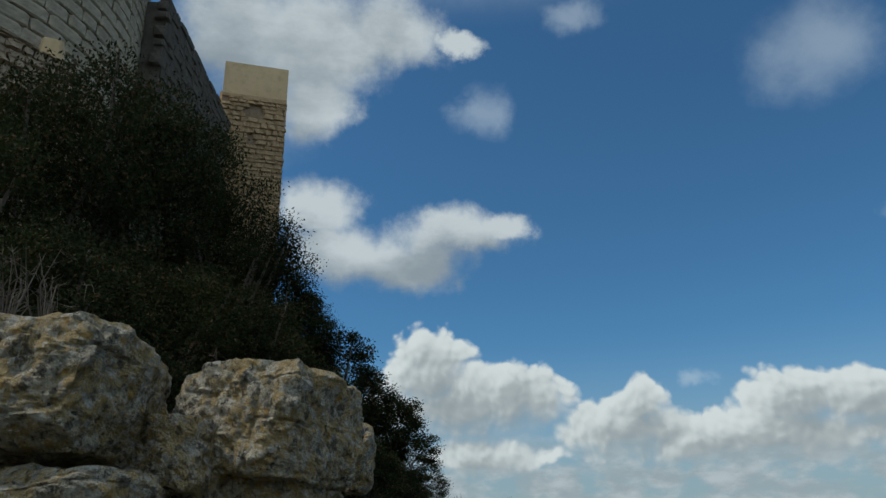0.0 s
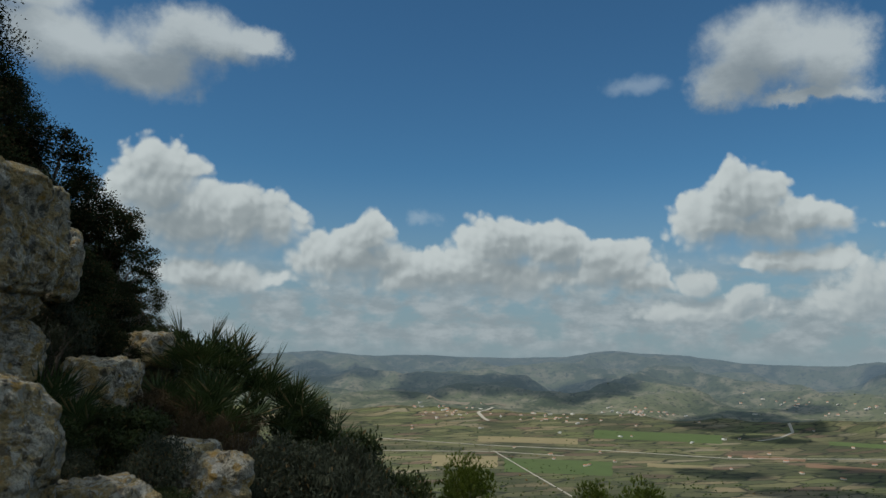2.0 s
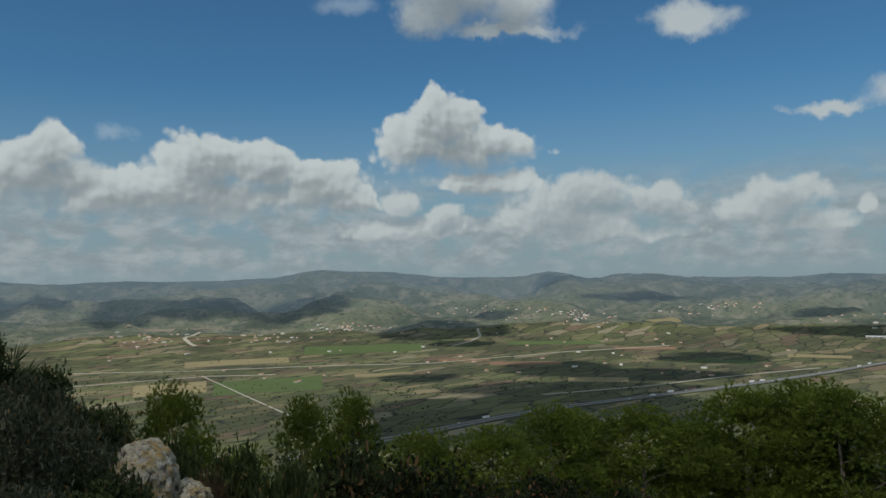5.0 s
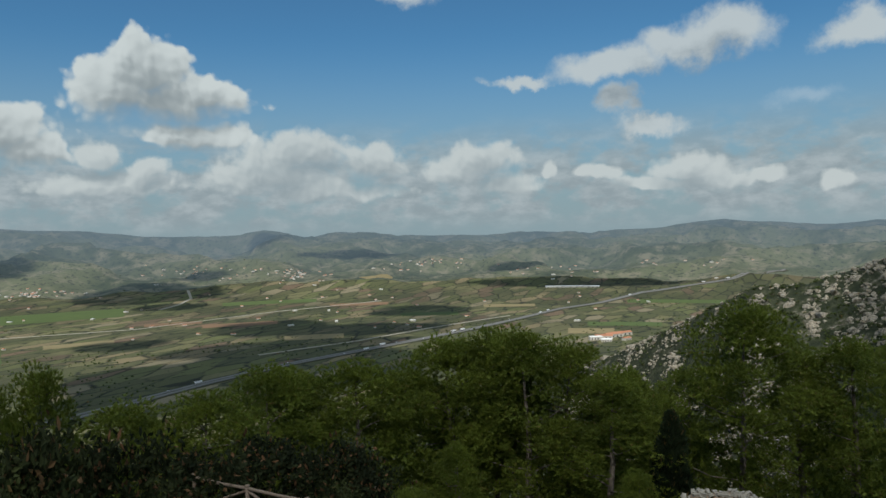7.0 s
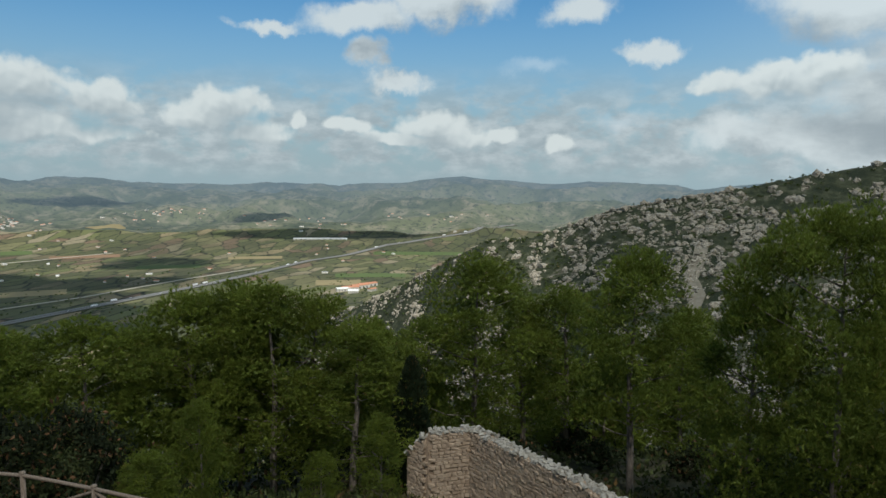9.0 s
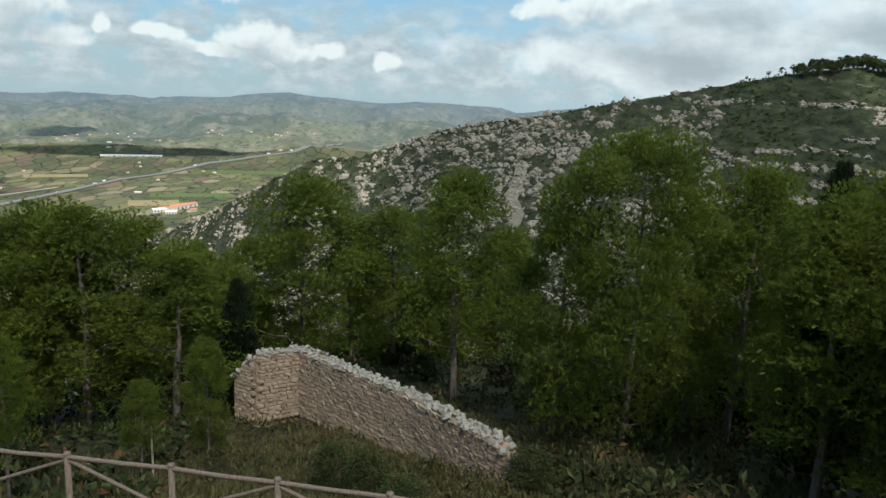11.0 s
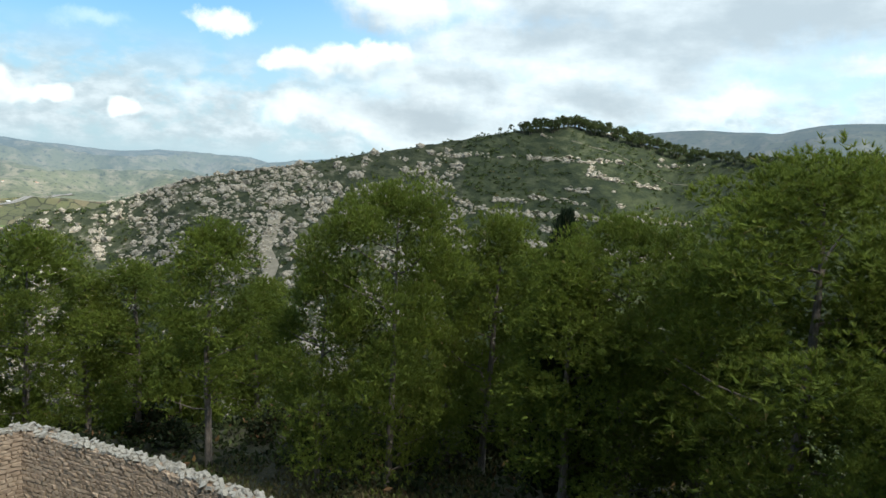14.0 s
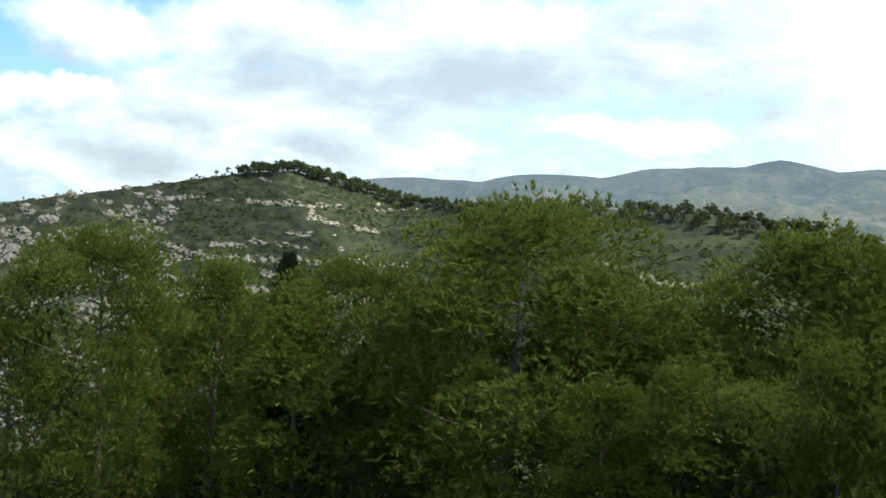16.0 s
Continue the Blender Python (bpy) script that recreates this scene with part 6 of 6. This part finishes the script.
for a0, a1, e0, e1, mat, text in (
    (32.2, 41.2, -5.35, -5.95, GREEN_CROP, "bright green crop field"), (23.5, 31.0, -6.05, -6.45, STRAW, "straw-coloured stubble field"), (25.5, 33.5, -7.6, -8.6, GREEN_CROP, "pale green field beside the lane"), (46.5, 52.0, -6.9, -7.15, RED_EARTH, "ploughed red-brown field"), (52.5, 57.0, -8.1, -8.45, STRAW, "straw-coloured field near the motorway"),
    (20.0, 25.0, -7.5, -8.3, STRAW, "dry yellowish field"), (48.0, 55.0, -5.35, -5.6, GREEN_CROP, "long green field"), (74.5, 78.0, -8.1, -8.5, STRAW, "ochre field near the farm"), (76.0, 81.5, -7.6, -7.9, GREEN_CROP, "green field near the farm"), (42.5, 46.5, -6.6, -6.8, RED_EARTH, "ploughed red field"), (61.5, 66.0, -6.7, -6.95, GREEN_CROP, "green field in the valley"), (36.0, 40.5, -7.55, -7.8, STRAW, "pale stubble strip"), (68.0, 72.0, -6.2, -6.4, STRAW, "pale stubble strip"), (56.0, 60.5, -5.8, -6.0, RED_EARTH, "red-brown ploughed strip"), (79.0, 86.0, -5.9, -6.15, GREEN_CROP, "long pale green field"),
):
    field(a0, a1, e0, e1, mat, text)


def house(seed, long=11.0, deep=8.0, tall=4.0, flat=False):
    """A far farmhouse: walls, a clay roof and dark openings."""
    root = tagged(new("farmhouse"), "small white farmhouse with a clay roof", "house", "houses in the valley")
    bm = bmesh.new()
    bmesh.ops.create_cube(bm, size=1.0, matrix=Matrix.Translation((0, 0, tall / 2 - 0.5)) @ Matrix.Diagonal((long, deep, tall + 1, 1)))
    part("wall", bm, WHITE_WALL, root)
    x, y, h = long / 2 + 0.4, deep / 2 + 0.4, tall + (0.5 if flat else 1.9)
    V = [(-x, -y, tall), (x, -y, tall), (x, y, tall), (-x, y, tall), (-x, 0, h), (x, 0, h)]
    F = [(0, 1, 5), (0, 5, 4), (2, 3, 4), (2, 4, 5), (0, 4, 3), (1, 2, 5), (0, 3, 2), (0, 2, 1)]
    hang("roof", mesh_np("roof", V, F, False, (SHEET if flat else ROOF_TILE,)), root)
    for i in range(3):
        bm = bmesh.new()
        bmesh.ops.create_cube(bm, size=1.0, matrix=Matrix.Translation((long * (i - 1) * 0.3, -deep / 2, tall * 0.5)) @ Matrix.Diagonal((1.0, 0.12, 1.6, 1)))
        part("window" if i != 1 else "door", bm, GLASS_DARK, root)
    return root


def valley_things():
    g = np.random.default_rng(17)
    kinds = [house(1), house(2, 15, 9, 3.6), house(3, 20, 10, 4.5, True)]
    kinds[2]["label"] = "long pale farm shed with sheet roof"
    spots = [(float(a), seen(a, -e)) for a, e in zip(g.uniform(18, 86, 70), g.uniform(3.6, 8.2, 70))]
    for a, r, n, wa, wr in ((21, -4.3, 26, 2.6, 0.5), (36, -4.0, 34, 3.4, 0.5), (54, -3.4, 40, 4.5, 0.5), (63, -3.0, 30, 3.6, 0.5), (29, -4.6, 22, 3.0, 0.4), (47, -3.0, 20, 5, 0.6), (74, -3.6, 14, 5, 0.5), (84, -3.2, 12, 4, 0.4)):
        spots += [(x, seen(x, r + e)) for x, e in zip(a + g.normal(0, wa * 0.5, n), g.normal(0, wr * 0.5, n))]
    for k, (a, r) in enumerate(spots):
        if r < 1000 or r > 4300:
            continue
        m = pose(*on_land(a, r), 0, 0, float(g.uniform(0, 180))) @ Matrix.Diagonal((0.75, 0.75, 0.75, 1))
        ob = kinds[k] if k < 3 else copy_thing(kinds[int(g.choice([0, 0, 1, 2]))], m)
        ob.matrix_basis = m
    # trees dotted over the farm land
    az, r = g.uniform(14, 92, 5200), 250 / np.tan(np.radians(g.uniform(2.9, 13.0, 5200)))
    P = np.stack([r * np.sin(np.radians(az)), r * np.cos(np.radians(az)), 0 * r], -1)
    thick = (noise_np(P * 0.004, 40, 4) > -0.05) & (r < 3300)
    pts = np.column_stack([P[:, :2], land(az, r)])[thick]
    scatter("valley_trees", [lump(60 + i, 0.22) for i in range(6)], pts, g.uniform(1.1, 2.6, len(pts)), FAR_NEEDLES, "dark trees and hedges dotted over the farm land", "trees", g, (1, 1, 1.1))
    # warehouse with long white roofs
    def shed(name, az, r, size, roof, label, turn):
        root = thing(name, label, "building", on_land(az, r), turn=turn)
        bm = bmesh.new()
        bmesh.ops.create_cube(bm, size=1.0, matrix=Matrix.Translation((0, 0, size[2] / 2 - 1)) @ Matrix.Diagonal((size[0], size[1], size[2] + 2, 1)))
        part("wall", bm, WHITE_WALL, root)
        x, y, h = size[0] / 2 + 0.6, size[1] / 2 + 0.6, size[2]
        V = [(-x, -y, h), (x, -y, h), (x, y, h), (-x, y, h), (-x, 0, h + size[1] * 0.18), (x, 0, h + size[1] * 0.18)]
        hang("roof", mesh_np("roof", V, [(0, 1, 5), (0, 5, 4), (2, 3, 4), (2, 4, 5), (0, 4, 3), (1, 2, 5)], False, (roof,)), root)
        for i in range(4):
            bm = bmesh.new()
            bmesh.ops.create_cube(bm, size=1.0, matrix=Matrix.Translation((size[0] * (i - 1.5) * 0.23, -size[1] / 2, size[2] * 0.4)) @ Matrix.Diagonal((size[0] * 0.08, 0.2, size[2] * 0.5, 1)))
            part("door", bm, GLASS_DARK, root)

    for i, (a, ln) in enumerate(((73.6, 70), (75.0, 90), (76.3, 60))):
        shed("warehouse", a, seen(a, -4.95), (ln, 14, 4), SHEET, "long low white warehouse in the valley", -a)
    for a, r, size, roof, turn in ((76.6, -8.95, (26, 12, 6), SHEET, -60), (77.2, -8.9, (34, 14, 7), ROOF_TILE, -70), (77.9, -8.75, (40, 16, 7), ROOF_TILE, -40), (78.5, -8.6, (46, 15, 6), ROOF_TILE, -40), (77.4, -9.1, (20, 12, 5), SHEET, -70), (78.9, -8.95, (18, 10, 5), ROOF_TILE, -30)):
        shed("farm_building", a, seen(a, r), size, roof, "farm building with clay roof at the foot of the hill", turn)
    # pale quarry scars
    for spots, w in ((along([(19.6, -3.2), (20.4, -3.45), (21.4, -3.6), (22.8, -3.65)]), 30), (along([(24.0, -3.7), (24.8, -3.6), (25.6, -3.75)]), 22), (along([(58.6, -3.95), (59.6, -3.85), (60.8, -3.85)]), 38), (along([(52.4, -3.6), (53.4, -3.7)]), 18)):
        ribbon("quarry", spots, w, STRAW if w > 35 else TRACK, "pale bare earth quarry on the far slope", "quarry", 1.5, 15)


valley_things()


def lorry(seed, long=14.0, mat=None):
    root = tagged(new("lorry"), "white articulated lorry on the motorway", "lorry", "traffic on the motorway")
    for name, x, size, m in (("trailer", -1.5, (long * 0.72, 2.5, 2.9), mat or STEEL), ("cab", long * 0.42, (2.4, 2.5, 2.8), STEEL), ("windscreen", long * 0.42 + 1.2, (0.08, 2.1, 1.0), GLASS_DARK)):
        bm = bmesh.new()
        bmesh.ops.create_cube(bm, size=1.0, matrix=Matrix.Translation((x, 0, 0.9 + size[2] / 2)) @ Matrix.Diagonal((*size, 1)))
        bmesh.ops.bevel(bm, geom=bm.edges[:], offset=0.03, segments=1, affect="EDGES")
        part(name, bm, m, root)
    for x in (-long * 0.38, -long * 0.28, long * 0.22, long * 0.45):
        for y in (-1.1, 1.1):
            bm = bmesh.new()
            bmesh.ops.create_cone(bm, cap_ends=True, segments=12, radius1=0.5, radius2=0.5, depth=0.3, matrix=Matrix.Translation((x, y, 0.5)) @ Matrix.Rotation(math.pi / 2, 4, "X"))
            w = part("wheel", bm, TYRE, root)
            bm = bmesh.new()
            bmesh.ops.create_cone(bm, cap_ends=True, segments=8, radius1=0.25, radius2=0.2, depth=0.34, matrix=Matrix.Translation((x, y, 0.5)) @ Matrix.Rotation(math.pi / 2, 4, "X"))
            part("hub", bm, STEEL, w)
    return root


def car(seed):
    root = tagged(new("car"), "small pale car on the motorway", "car", "traffic on the motorway")
    for name, x, z, size, m in (("body", 0, 0.65, (4.2, 1.75, 0.75), STEEL), ("cabin", -0.2, 1.2, (2.2, 1.55, 0.6), GLASS_DARK)):
        bm = bmesh.new()
        bmesh.ops.create_cube(bm, size=1.0, matrix=Matrix.Translation((x, 0, z)) @ Matrix.Diagonal((*size, 1)))
        bmesh.ops.bevel(bm, geom=bm.edges[:], offset=0.15, segments=2, affect="EDGES")
        part(name, bm, m, root)
    for x in (-1.3, 1.3):
        for y in (-0.8, 0.8):
            bm = bmesh.new()
            bmesh.ops.create_cone(bm, cap_ends=True, segments=12, radius1=0.32, radius2=0.32, depth=0.2, matrix=Matrix.Translation((x, y, 0.32)) @ Matrix.Rotation(math.pi / 2, 4, "X"))
            part("wheel", bm, TYRE, root)
    return root


def traffic():
    ha, hr = np.array(HIGHWAY).T
    lorries, cars = lorry(1), car(1)
    first = {0: True, 1: True}
    for a, kind, side in ((46.1, 0, 9), (44.0, 1, 9), (58.7, 0, -9), (60.0, 0, 9), (61.1, 1, 9), (57.0, 1, -9), (65.6, 0, 9), (66.3, 0, 9), (67.0, 1, -9), (72.4, 0, -9), (73.0, 0, 9), (70.0, 1, 9), (49.5, 1, -9), (52.7, 1, 9), (84.5, 0, 9), (81.0, 1, 9), (79.2, 0, -9), (86.2, 0, 9), (63.2, 1, -9)):
        r = float(np.interp(a, ha, hr)) + side
        p, q = polar(a, r), polar(a + 0.2, float(np.interp(a + 0.2, ha, hr)) + side)
        m = pose(p.x, p.y, height(p.x, p.y) + 2.0, 0, 0, math.degrees(math.atan2(q.y - p.y, q.x - p.x)) + (180 if side > 0 else 0))
        src = cars if kind else lorries
        ob = src if first[kind] else copy_thing(src, m)
        first[kind] = False
        ob.matrix_basis = m


traffic()
